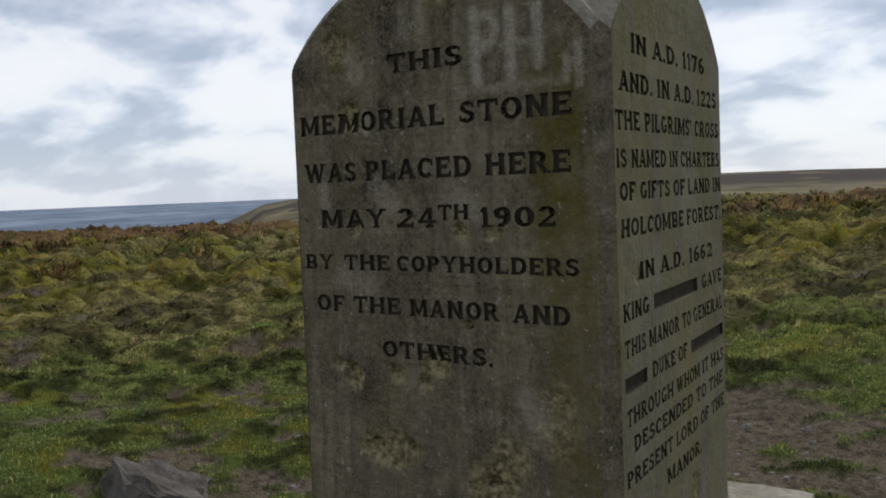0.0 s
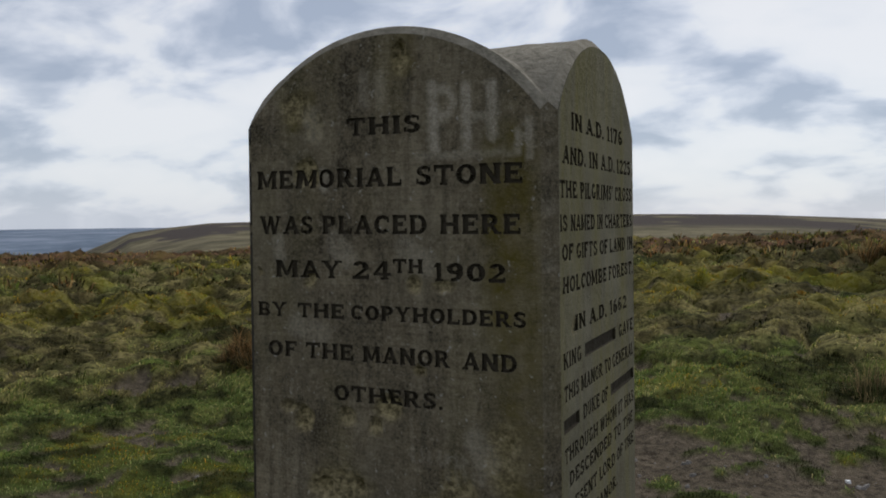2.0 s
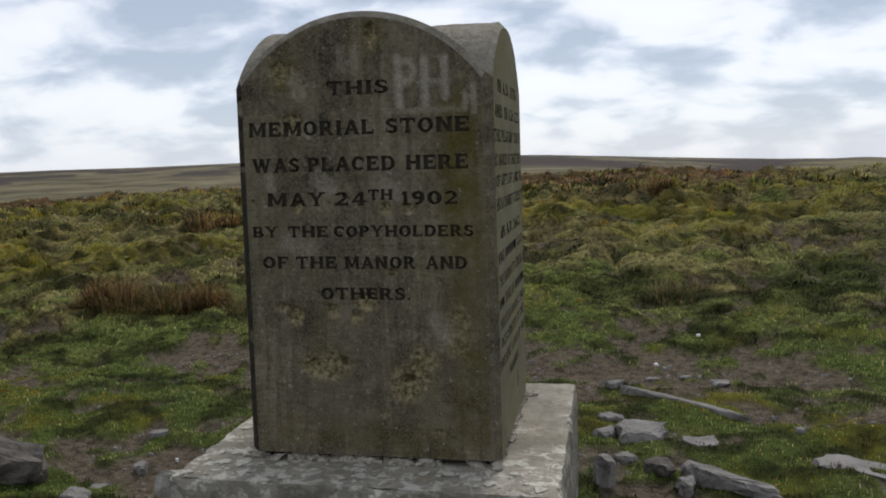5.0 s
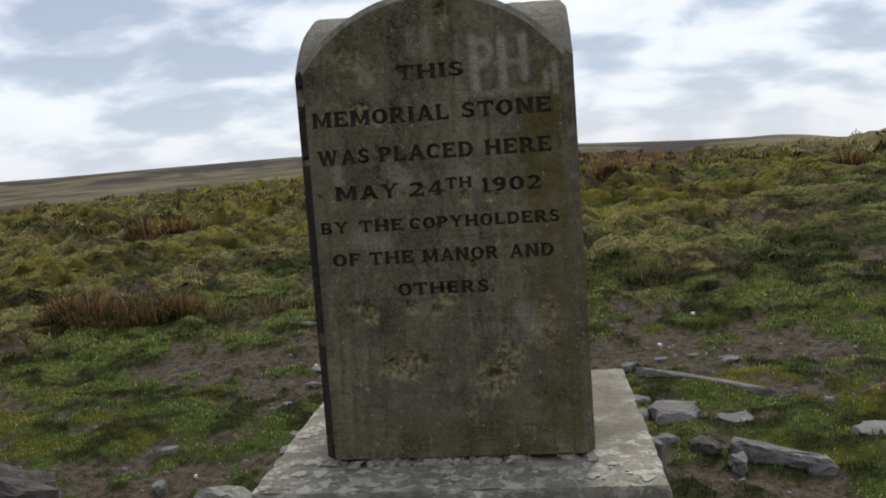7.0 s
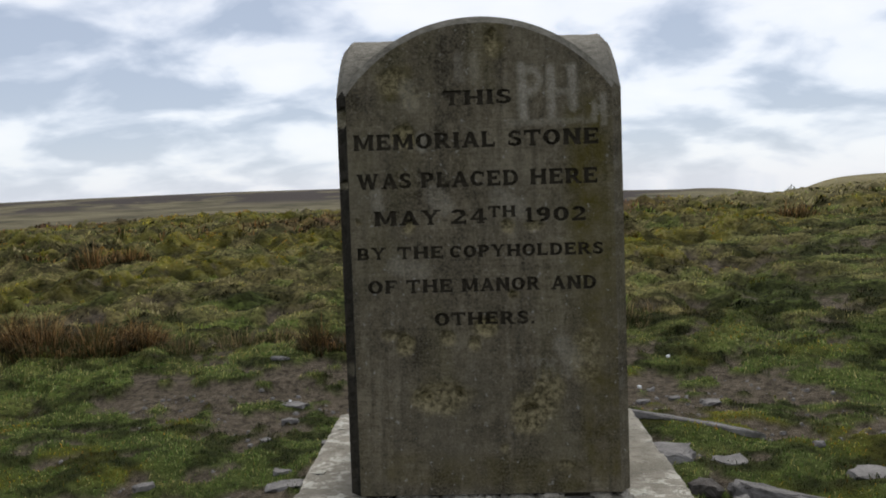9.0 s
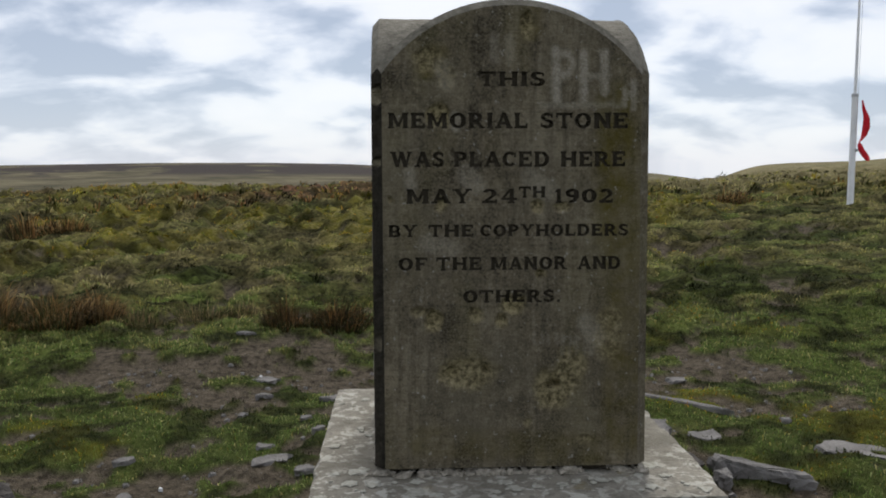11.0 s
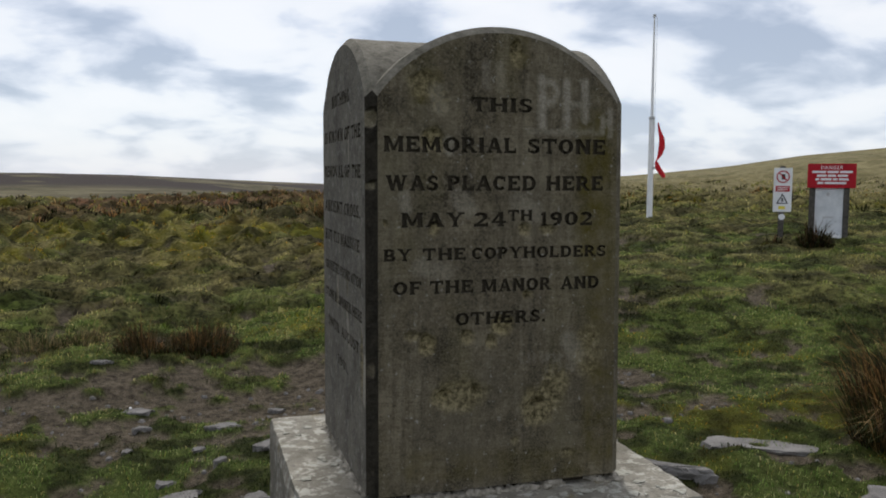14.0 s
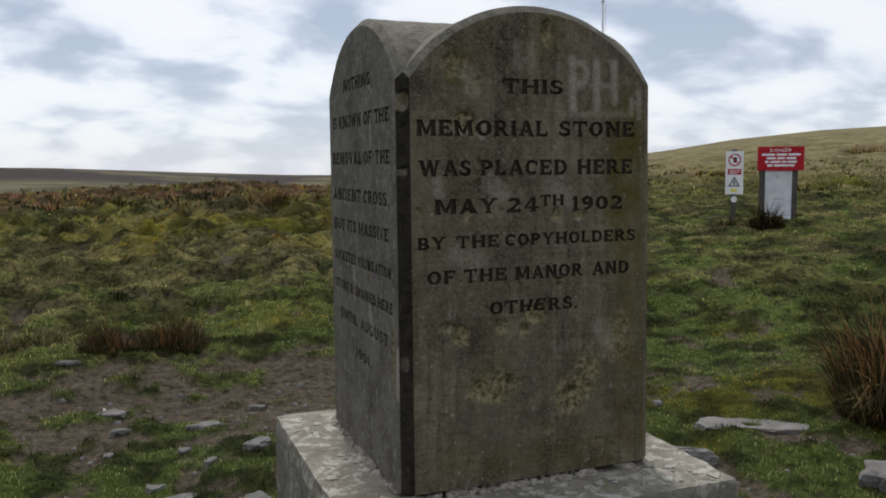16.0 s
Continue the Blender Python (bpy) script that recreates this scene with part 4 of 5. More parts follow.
FRONT_CHIPS = [
    (-0.262, 1.032, 0.035, 0.045, 0.010), (0.005, 1.085, 0.055, 0.045, 0.012), (-0.035, 1.03, 0.025, 0.03, 0.008), (-0.12, 1.05, 0.03, 0.03, 0.006),
    (-0.31, 1.06, 0.035, 0.02, 0.005), (0.142, 0.800, 0.085, 0.085, 0.008), (0.142, 0.806, 0.035, 0.018, 0.02), (0.20, 0.87, 0.06, 0.08, 0.006),
    (-0.145, 0.855, 0.12, 0.07, 0.007), (-0.20, 0.85, 0.03, 0.03, 0.012), (-0.09, 0.865, 0.02, 0.02, 0.012), (0.096, 1.186, 0.022, 0.016, 0.012),
    (-0.242, 1.70, 0.05, 0.045, 0.010), (-0.235, 1.412, 0.022, 0.03, 0.009), (0.085, 1.405, 0.028, 0.03, 0.008), (0.17, 1.405, 0.045, 0.018, 0.006),
    (-0.27, 1.88, 0.06, 0.05, 0.006), (-0.22, 1.83, 0.04, 0.05, 0.004), (0.05, 1.98, 0.03, 0.04, 0.008), (0.05, 2.02, 0.018, 0.018, 0.012),
    (-0.40, 1.43, 0.012, 0.012, 0.008), (0.05, 0.68, 0.02, 0.02, 0.003), (0.25, 0.62, 0.03, 0.02, 0.004), (0.33, 0.99, 0.06, 0.12, 0.003),
]
EAST = [
    ("IN A.D. 1176", -0.31, 0.27, 1.80, 1.845), ("AND, IN A.D. 1225", -0.39, 0.385, 1.711, 1.756), ("THE PILGRIMS' CROSS", -0.415, 0.405, 1.626, 1.670),
    ("IS NAMED IN CHARTERS", -0.415, 0.412, 1.543, 1.585), ("OF GIFTS OF LAND IN", -0.402, 0.412, 1.470, 1.512), ("HOLCOMBE FOREST.", -0.402, 0.41, 1.389, 1.431),
    ("IN A.D. 1662", -0.29, 0.31, 1.285, 1.327), ("KING", -0.405, -0.235, 1.202, 1.243), ("#", -0.20, 0.16, 1.204, 1.241), ("GAVE", 0.20, 0.41, 1.202, 1.243),
    ("THIS MANOR TO GENERAL", -0.405, 0.41, 1.120, 1.161), ("#", -0.405, -0.26, 1.042, 1.077), ("DUKE OF", -0.22, 0.05, 1.040, 1.080), ("#", 0.09, 0.41, 1.042, 1.077),
    ("THROUGH WHOM IT HAS", -0.40, 0.41, 0.963, 1.003), ("DESCENDED TO THE", -0.355, 0.40, 0.897, 0.936), ("PRESENT LORD OF THE", -0.402, 0.41, 0.825, 0.864), ("MANOR.", -0.13, 0.165, 0.750, 0.789),
]
WEST = [
    ("NOTHING", -0.205, 0.154, 1.843, 1.890), ("IS KNOWN OF THE", -0.377, 0.364, 1.712, 1.759), ("REMOVAL OF THE", -0.385, 0.365, 1.578, 1.624),
    ("ANCIENT CROSS,", -0.385, 0.347, 1.442, 1.488), ("BUT ITS MASSIVE", -0.378, 0.338, 1.327, 1.371), ("SOCKETED FOUNDATION", -0.38, 0.36, 1.208, 1.246),
    ("STONE REMAINED HERE", -0.376, 0.365, 1.094, 1.132), ("UNTIL AUGUST", -0.315, 0.317, 0.980, 1.020), ("1901.", -0.10, 0.11, 0.862, 0.900),
]

PH_MARKS = [
    (0.142, 1.912, 0.146, 1.754, 0.026, 1.0), (0.142, 1.905, 0.185, 1.898, 0.02, 0.9), (0.185, 1.898, 0.203, 1.868, 0.018, 0.9), (0.203, 1.868, 0.185, 1.838, 0.018, 0.9), (0.185, 1.838, 0.146, 1.834, 0.02, 0.9),
    (0.234, 1.905, 0.236, 1.755, 0.024, 0.9), (0.302, 1.905, 0.304, 1.78, 0.026, 0.8), (0.234, 1.828, 0.302, 1.83, 0.018, 0.7),
    (0.372, 1.79, 0.372, 1.735, 0.018, 0.7), (0.40, 1.81, 0.402, 1.73, 0.02, 0.8), (0.372, 1.775, 0.40, 1.775, 0.014, 0.6),
    (-0.06, 1.955, -0.056, 1.88, 0.03, 0.3), (-0.012, 1.95, -0.01, 1.885, 0.03, 0.33), (-0.23, 1.86, -0.215, 1.81, 0.05, 0.4), (0.1, 1.735, 0.36, 1.738, 0.02, 0.35),
    (-0.34, 1.52, -0.335, 1.475, 0.035, 0.5), (-0.15, 1.515, -0.12, 1.48, 0.06, 0.35), (0.06, 1.50, 0.12, 1.46, 0.06, 0.3), (-0.28, 1.29, -0.2, 1.27, 0.06, 0.35), (0.25, 1.02, 0.28, 0.97, 0.06, 0.35), (-0.19, 1.70, -0.185, 1.665, 0.03, 0.6),
] + [(0.075 + i * 0.024, 0.984 - 0.004 * (i % 3), 0.075 + i * 0.024 + 0.006 * (i % 2), 0.952, 0.011, 0.32) for i in range(9)] + [(0.17 + i * 0.024, 0.938, 0.172 + i * 0.024, 0.912, 0.012, 0.28) for i in range(5)]
ALGAE_MARKS = [(0.345, 1.74, 0.35, 1.32, 0.13, 0.8), (0.37, 1.25, 0.375, 0.62, 0.12, 0.6), (-0.24, 1.9, -0.28, 1.85, 0.06, 0.5), (0.06, 2.03, 0.06, 1.98, 0.07, 0.6), (-0.3, 0.62, 0.3, 0.58, 0.1, 0.35)]
WEST_MARKS = [(0.15, 1.74, 0.15, 1.64, 0.012, 1.3), (0.415, 0.98, 0.412, 0.84, 0.03, 1.3), (-0.10, 1.2, -0.09, 1.1, 0.03, 0.8), (0.10, 1.1, 0.14, 0.98, 0.03, 0.8)]
memorial = thing("memorial_stone", "dark weathered gritstone memorial block with arched top and cut inscriptions", "memorial stone")
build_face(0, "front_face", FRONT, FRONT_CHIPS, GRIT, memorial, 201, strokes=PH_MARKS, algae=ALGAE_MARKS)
build_face(90, "side_face", EAST, [(0.1, 0.66, 0.05, 0.06, 0.005), (-0.3, 1.3, 0.03, 0.03, 0.004)], ALGAE, memorial, 301)
build_face(-90, "side_face", WEST, [(0.36, 0.95, 0.03, 0.14, 0.006), (-0.1, 1.12, 0.02, 0.05, 0.004), (0.1, 1.2, 0.02, 0.06, 0.004)], GREYSTONE, memorial, 401, strokes=WEST_MARKS)
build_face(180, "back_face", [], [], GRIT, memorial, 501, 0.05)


def build_roof():
    """Two crossing barrel vaults as the top of the block."""
    e = HALF - EDGE
    us = [-e * math.cos(math.pi * i / 64) for i in range(65)]
    bm = bmesh.new()
    g = [[bm.verts.new((x, y, max(arch(x), arch(y)) + 0.003 * (noise.noise((x * 9, y * 9, 1)) + 0.5 * noise.noise((x * 30, y * 30, 1))))) for y in us] for x in us]
    for i in range(64):
        for j in range(64):
            bm.faces.new((g[i][j], g[i + 1][j], g[i + 1][j + 1], g[i][j + 1]))
    return bm


part("top", build_roof(), ROOFSTONE, memorial, "pale grey rain-washed vaulted top")


def build_arch_edges():
    """The bevelled strips along the four arches."""
    bm = bmesh.new()
    e = HALF - EDGE
    for k in range(4):
        m = Matrix.Rotation(k * math.pi / 2, 4, "Z")
        prev = None
        for i in range(65):
            c = -math.cos(math.pi * i / 64)
            w = 0.002 * noise.noise((i * 0.35, k * 5, 0))
            a = bm.verts.new(m @ Vector((c * e, -e - w, arch(c * e) + 0.001)))
            b = bm.verts.new(m @ Vector((c * PANEL, -HALF + 0.0005, arch(c * PANEL, ARCH_R - EDGE))))
            if prev:
                bm.faces.new((prev[0], prev[1], b, a))
            prev = (a, b)
    return bm


def build_corner(k):
    """One bevelled upright edge between two faces, nicked and worn."""
    bm = bmesh.new()
    lay = bm.verts.layers.float.new("pale")
    e = HALF - EDGE
    top = arch(PANEL, ARCH_R - EDGE)
    m = Matrix.Rotation(k * math.pi / 2, 4, "Z")
    last = m @ Vector((e, -e, arch(e)))
    prev = None
    n = 90
    for i in range(n + 1):
        z = FOOT + (top - FOOT) * i / n
        w = max(0, noise.noise((k * 3, 0, z * 14)) - 0.1) * 0.012 + max(0, noise.noise((k * 7, 2, z * 40)) - 0.2) * 0.008
        if k == 3:
            for cz, cr, cd in ((1.765, 0.035, 0.02), (1.552, 0.022, 0.012), (0.95, 0.05, 0.008)):
                w += cd * max(0, 1 - ((z - cz) / cr) ** 2)
        # lower, middle and upper edge of the strip, nicked in the middle
        p = [Vector((PANEL, -HALF, z)), Vector((HALF - CHAM / 2 - w, -HALF + CHAM / 2 + w, z)), Vector((HALF, -PANEL, z))]
        row = [bm.verts.new(m @ q) for q in p]
        row[1][lay] = w / 0.014
        row[0][lay] = w / 0.02
        if prev:
            for j in range(2):
                bm.faces.new((prev[j], prev[j + 1], row[j + 1], row[j]))
        prev = row
    bm.faces.new((prev[0], prev[1], prev[2], bm.verts.new(last)))
    return bm


part("arch_edge", build_arch_edges(), ROOFSTONE, memorial)
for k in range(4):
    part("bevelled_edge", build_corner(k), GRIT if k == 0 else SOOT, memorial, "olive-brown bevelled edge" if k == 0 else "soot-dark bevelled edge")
bm = bmesh.new()
box(bm, -PANEL - 0.01, PANEL + 0.01, -PANEL - 0.01, PANEL + 0.01, FOOT + 0.001, FOOT + 0.02)
part("underside", bm, CUT, memorial)


def taper(ob):
    """The block narrows a little towards its top."""
    for c in ob.children_recursive:
        me = c.data
        co = np.empty(len(me.vertices) * 3)
        me.vertices.foreach_get("co", co)
        co = co.reshape(-1, 3)
        k = np.clip((co[:, 2] - FOOT) / 1.4, 0, 1.2)
        co[:, :2] *= (1 - 0.011 * k)[:, None]
        co[:, 0] -= 0.006 * k
        me.vertices.foreach_set("co", co.ravel())
        me.update()


taper(memorial)


# ---- plinth ----
def rough_block(x0, x1, y0, y1, z0, z1, step, wear, seed):
    """A dressed block with worn, uneven faces and broken arrises."""
    bm = bmesh.new()
    box(bm, x0, x1, y0, y1, z0, z1)
    n = max(2, int(max(x1 - x0, y1 - y0) / step))
    bmesh.ops.subdivide_edges(bm, edges=bm.edges[:], cuts=n, use_grid_fill=True)
    for v in bm.verts:
        c = v.co
        near = sorted((min(c.x - x0, x1 - c.x), min(c.y - y0, y1 - c.y), z1 - c.z))
        edge = max(0, 1 - (near[0] + near[1]) / 0.05)
        k = noise.noise((c.x * 6 + seed, c.y * 6, c.z * 6)) + 0.5 * noise.noise((c.x * 19, c.y * 19 + seed, c.z * 19))
        out = Vector(((1 if c.x > x1 - 0.001 else -1 if c.x < x0 + 0.001 else 0), (1 if c.y > y1 - 0.001 else -1 if c.y < y0 + 0.001 else 0), (0.35 if c.z > z1 - 0.001 else 0)))
        v.co = c + out * (wear * k) - out * edge * (0.008 + 0.045 * max(0, k))
    return bm


plinth = thing("plinth", "pale lichen-spotted square gritstone plinth set in the ground", "plinth")
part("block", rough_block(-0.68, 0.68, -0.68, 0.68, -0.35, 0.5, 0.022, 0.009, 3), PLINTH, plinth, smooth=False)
bed = bmesh.new()
for side in range(4):
    m = Matrix.Rotation(side * math.pi / 2, 4, "Z")
    u = -0.455
    while u < 0.45:
        w = random.uniform(0.012, 0.09)
        if random.random() < 0.78:
            hgt = random.uniform(0.008, 0.021)
            out = random.uniform(-0.01, 0.012)
            bmesh.ops.create_icosphere(bed, subdivisions=3, radius=1, matrix=m @ Matrix.LocRotScale((u, -0.444 - out, 0.497 + hgt * 0.4), Euler((0, random.uniform(-0.25, 0.25), random.uniform(-0.4, 0.4))), (w * 0.8, random.uniform(0.016, 0.03), hgt * 0.8)))
        u += w
for v in bed.verts:
    v.co += Vector((noise.noise(v.co * 60), noise.noise(v.co * 60 + Vector((9, 0, 0))), noise.noise(v.co * 60 + Vector((0, 9, 0))))) * 0.018
tagged(part("mortar_bed", bed, MORTAR, plinth, "crumbling white lime mortar"), kind="stuff")
CRUSTS = [(0.493, -0.405, 0.034), (0.34, -0.535, 0.016), (0.26, -0.52, 0.014), (0.20, -0.54, 0.018), (-0.33, -0.60, 0.032), (-0.47, -0.52, 0.03), (-0.52, -0.40, 0.034)]
crumb = random.Random(77)
CRUSTS += [(crumb.uniform(-0.64, 0.62), crumb.uniform(-0.64, -0.49), 0.006 + 0.02 * crumb.random() ** 2) for i in range(46)]
CRUSTS += [(crumb.uniform(-0.64, -0.5), crumb.uniform(-0.5, 0.5), 0.006 + 0.022 * crumb.random() ** 2) for i in range(9)]
for x, y, rad in CRUSTS:
    bm = bmesh.new()
    n = 18
    lift = [(rad * (1 + 0.75 * noise.noise((math.cos(6.2832 * i / n) * 2 + x * 31, math.sin(6.2832 * i / n) * 2, y * 31)))) for i in range(n)]
    rim = [bm.verts.new((x + math.cos(6.2832 * i / n) * q, y + math.sin(6.2832 * i / n) * q, 0.5025)) for i, q in enumerate(lift)]
    top = [bm.verts.new((x + math.cos(6.2832 * i / n) * q * 0.8, y + math.sin(6.2832 * i / n) * q * 0.8, 0.5045 + 0.002 * noise.noise((x * 50, i, 0)))) for i, q in enumerate(lift)]
    for i in range(n):
        bm.faces.new((rim[i], rim[(i + 1) % n], top[(i + 1) % n], top[i]))
    bm.faces.new(top)
    part("lichen_patch", bm, LICHEN, plinth, "pale crusty lichen")
core = bmesh.new()
box(core, -0.42, 0.42, -0.42, 0.42, 0.49, 0.532)
part("bedding_core", core, CUT, plinth)


# ---- stones ----
def stone_mesh(lx, ly, h, seed, flat=True):
    """An irregular slab or boulder: a broken outline, an uneven top and split sides."""
    rnd = random.Random(seed)
    bm = bmesh.new()
    if flat:
        n = rnd.randint(6, 8)
        for i in range(n):
            a = 2 * math.pi * i / n + rnd.uniform(-0.35, 0.35)
            q = (abs(math.cos(a)) ** 3 + abs(math.sin(a)) ** 3) ** (-1 / 3) * rnd.uniform(0.6, 1.05)
            x, y = math.cos(a) * lx / 2 * q, math.sin(a) * ly / 2 * q
            bm.verts.new((x, y, -h - 0.05))
            bm.verts.new((x * 1.02, y * 1.02, h * rnd.uniform(0.45, 0.8)))
            bm.verts.new((x * rnd.uniform(0.8, 0.95), y * rnd.uniform(0.8, 0.95), h * rnd.uniform(0.85, 1.1)))
    else:
        for i in range(22):
            v = Vector((rnd.gauss(0, 1), rnd.gauss(0, 1), rnd.gauss(0, 1))).normalized()
            v = Vector((v.x * lx / 2, v.y * ly / 2, max(v.z, -0.6) * h * (0.95 if v.x < 0 else 0.8)))
            bm.verts.new(v * rnd.uniform(0.85, 1.1) + Vector((0, 0, h * 0.08)))
    res = bmesh.ops.convex_hull(bm, input=bm.verts[:])
    bmesh.ops.delete(bm, geom=[v for v in bm.verts if not v.link_faces], context="VERTS")
    bmesh.ops.subdivide_edges(bm, edges=bm.edges[:], cuts=4, use_grid_fill=True)
    k = 0.075 * min(lx, ly, h * 2.5)
    o = Vector((seed * 3.7, seed * 1.3, 0))
    f = 4.0 / max(min(lx, ly), 0.1)
    k = k if flat else k * 1.7
    kxy = 0.16 * min(lx, ly) if flat else k
    for v in bm.verts:
        c = v.co.copy()
        v.co = c + Vector((kxy * noise.noise(c * f + o), kxy * noise.noise(c * f + o + Vector((7, 0, 0))), 0.8 * k * noise.noise(c * f + o + Vector((0, 7, 0)))))
        v.co += Vector((0, 0, 1)) * noise.noise(c * f * 3.5 + o) * k * 0.5
    me = bpy.data.meshes.new("stone")
    bm.to_mesh(me)
    bm.free()
    return me


def stone(x, y, lx, ly, h, turn, seed, label, material=None, name="field_stone", flat=True, lift=0.0, tilt=0.0):
    h = h * (0.5 if flat else 1)
    rnd = random.Random(seed + 500)
    me = stone_mesh(lx, ly, h, seed, flat)
    me.materials.append(material or ROCK)
    ob = new(name, me)
    ob.matrix_world = pose(x, y, ground_z(x, y) + lift, tilt + rnd.uniform(-5, 5) * (0.3 if lx > 0.5 else 1), rnd.uniform(-5, 5) * (0.3 if lx > 0.5 else 1), turn)
    return tagged(ob, label, "stone", "loose stones round the plinth")


FLATL = "flat grey gritstone slab bedded in the worn turf"
stone(-2.42, 0.50, 0.66, 0.46, 0.30, 12, 11, "dark angular gritstone boulder with a pale ridge, lying on turf", DARKROCK, "boulder", False, -0.02)
stone(-1.19, 0.36, 0.32, 0.26, 0.30, 10, 12, "pale grey rounded boulder leaning beside the plinth", PALE, "boulder", False)
stone(-1.15, -0.15, 0.62, 0.40, 0.12, 20, 13, "broad grey rock slab beside the plinth foot", ROCK)
stone(-1.72, -0.10, 0.62, 0.34, 0.06, 8, 14, FLATL, DARKROCK)
stone(1.28, 1.88, 0.92, 0.065, 0.04, -36, 15, "long thin grey kerb slab edging the worn path", ROCK, "edging_slab", True, -0.012)
stone(1.38, 0.66, 0.64, 0.14, 0.11, -38, 16, "long grey slab tilted on a mossy bank", ROCK, "edging_slab", True, 0, -6)
stone(1.00, 1.30, 0.34, 0.26, 0.10, 12, 17, "split grey stone with a cracked flat top")
stone(1.30, 1.24, 0.29, 0.17, 0.05, 16, 18, FLATL)
stone(1.06, 0.88, 0.17, 0.15, 0.10, -20, 19, "dark grey stone half sunk in moss", DARKROCK)
stone(2.02, 0.88, 0.80, 0.26, 0.03, -33, 20, FLATL, None, "field_stone", True, -0.006)
stone(2.24, 0.04, 0.44, 0.36, 0.12, -12, 21, "grey stone beside the brown rush clump")
for i, (x, y, lx, ly, h, turn) in enumerate((
        (-1.83, 0.62, 0.18, 0.10, 0.05, 10), (-1.90, 1.33, 0.13, 0.08, 0.05, 20), (-1.76, 0.90, 0.08, 0.12, 0.08, 15), (-1.80, 0.36, 0.20, 0.14, 0.08, -15),
        (1.58, 2.54, 0.22, 0.12, 0.05, 0), (1.84, 1.42, 0.13, 0.06, 0.06, 50), (-1.66, 3.70, 0.22, 0.09, 0.05, -25), (-0.82, 2.42, 0.27, 0.17, 0.045, 5),
        (-1.16, 1.47, 0.14, 0.07, 0.04, 20), (-1.09, 1.22, 0.25, 0.16, 0.04, 28), (-1.36, 2.83, 0.24, 0.16, 0.04, -10), (-0.88, 1.08, 0.17, 0.10, 0.05, -5), (-0.60, 1.74, 0.15, 0.14, 0.06, 35), (-0.87, 1.63, 0.15, 0.05, 0.04, 55),
        (-0.72, 1.03, 0.17, 0.12, 0.09, 5), (0.87, 2.34, 0.15, 0.12, 0.07, -10), (0.84, 1.64, 0.17, 0.12, 0.07, -30), (0.81, 1.30, 0.17, 0.13, 0.08, 30),
        (0.90, 1.02, 0.15, 0.11, 0.08, 10), (0.80, 0.72, 0.13, 0.12, 0.26, 0), (1.12, 2.62, 0.12, 0.08, 0.05, 0), (1.36, 2.66, 0.10, 0.07, 0.04, 30),
        (-1.32, 2.45, 0.13, 0.09, 0.06, 10), (-0.45, 2.72, 0.12, 0.07, 0.05, 10), (-1.38, 2.02, 0.09, 0.06, 0.03, 40), (1.18, 0.66, 0.14, 0.10, 0.09, 60), (-0.98, 1.95, 0.09, 0.07, 0.04, 10))):
    stone(x, y, lx, ly, h, turn, 40 + i, "small grey gritstone piece lying in bare earth")
for i, (x, y) in enumerate(((1.53, 3.62), (1.17, 2.96), (-1.41, 2.90), (-1.62, 1.05))):
    stone(x, y, 0.035, 0.028, 0.035, i * 40, 80 + i, "small white pebble lying on the turf", WHITEPAINT, "pebble")


def build_pebbles():
    bm = bmesh.new()
    x, y = np.random.uniform(-2.6, 2.6, 5200), np.random.uniform(-0.3, 3.1, 5200)
    e = cover(x, y)["earth"]
    ok = (e > 0.45) & ((np.abs(x) > 0.74) | (y > 0.74)) & (np.random.uniform(0, 1, 5200) < 0.45)
    x, y = x[ok], y[ok]
    z = height(x, y)
    co, fs = [], []
    for a, b, c in zip(x, y, z):
        s = 0.003 + 0.022 * random.random() ** 4
        o = len(co)
        t = random.uniform(0, 3)
        for k in range(5):
            w = t + k * 1.2566
            co.append((a + math.cos(w) * s * random.uniform(0.7, 1.3), b + math.sin(w) * s * random.uniform(0.7, 1.3), c - 0.003))
        for k in range(5):
            w = t + k * 1.2566
            co.append((a + math.cos(w) * s * random.uniform(0.4, 0.8), b + math.sin(w) * s * random.uniform(0.4, 0.8), c + s * random.uniform(0.4, 0.8)))
        fs += [(o + k, o + (k + 1) % 5, o + 5 + (k + 1) % 5, o + 5 + k) for k in range(5)] + [tuple(o + 5 + k for k in range(5))]
    bm.free()
    me = bpy.data.meshes.new("gravel")
    me.from_pydata(co, [], fs)
    me.materials.append(ROCK)
    return tagged(new("gravel", me), "small grey stone chippings in bare trodden earth", "gravel", kind="stuff")


build_pebbles()

# ---- rushes ----
RUSSET = ((0.20, 0.105, 0.036), (0.28, 0.155, 0.055), (0.085, 0.055, 0.022), (0.34, 0.23, 0.10))
DARKRUSH = ((0.022, 0.016, 0.008), (0.04, 0.025, 0.011), (0.02, 0.022, 0.008), (0.11, 0.066, 0.03))
PALERUSH = ((0.22, 0.16, 0.08), (0.16, 0.13, 0.06), (0.10, 0.11, 0.04), (0.28, 0.2, 0.1))


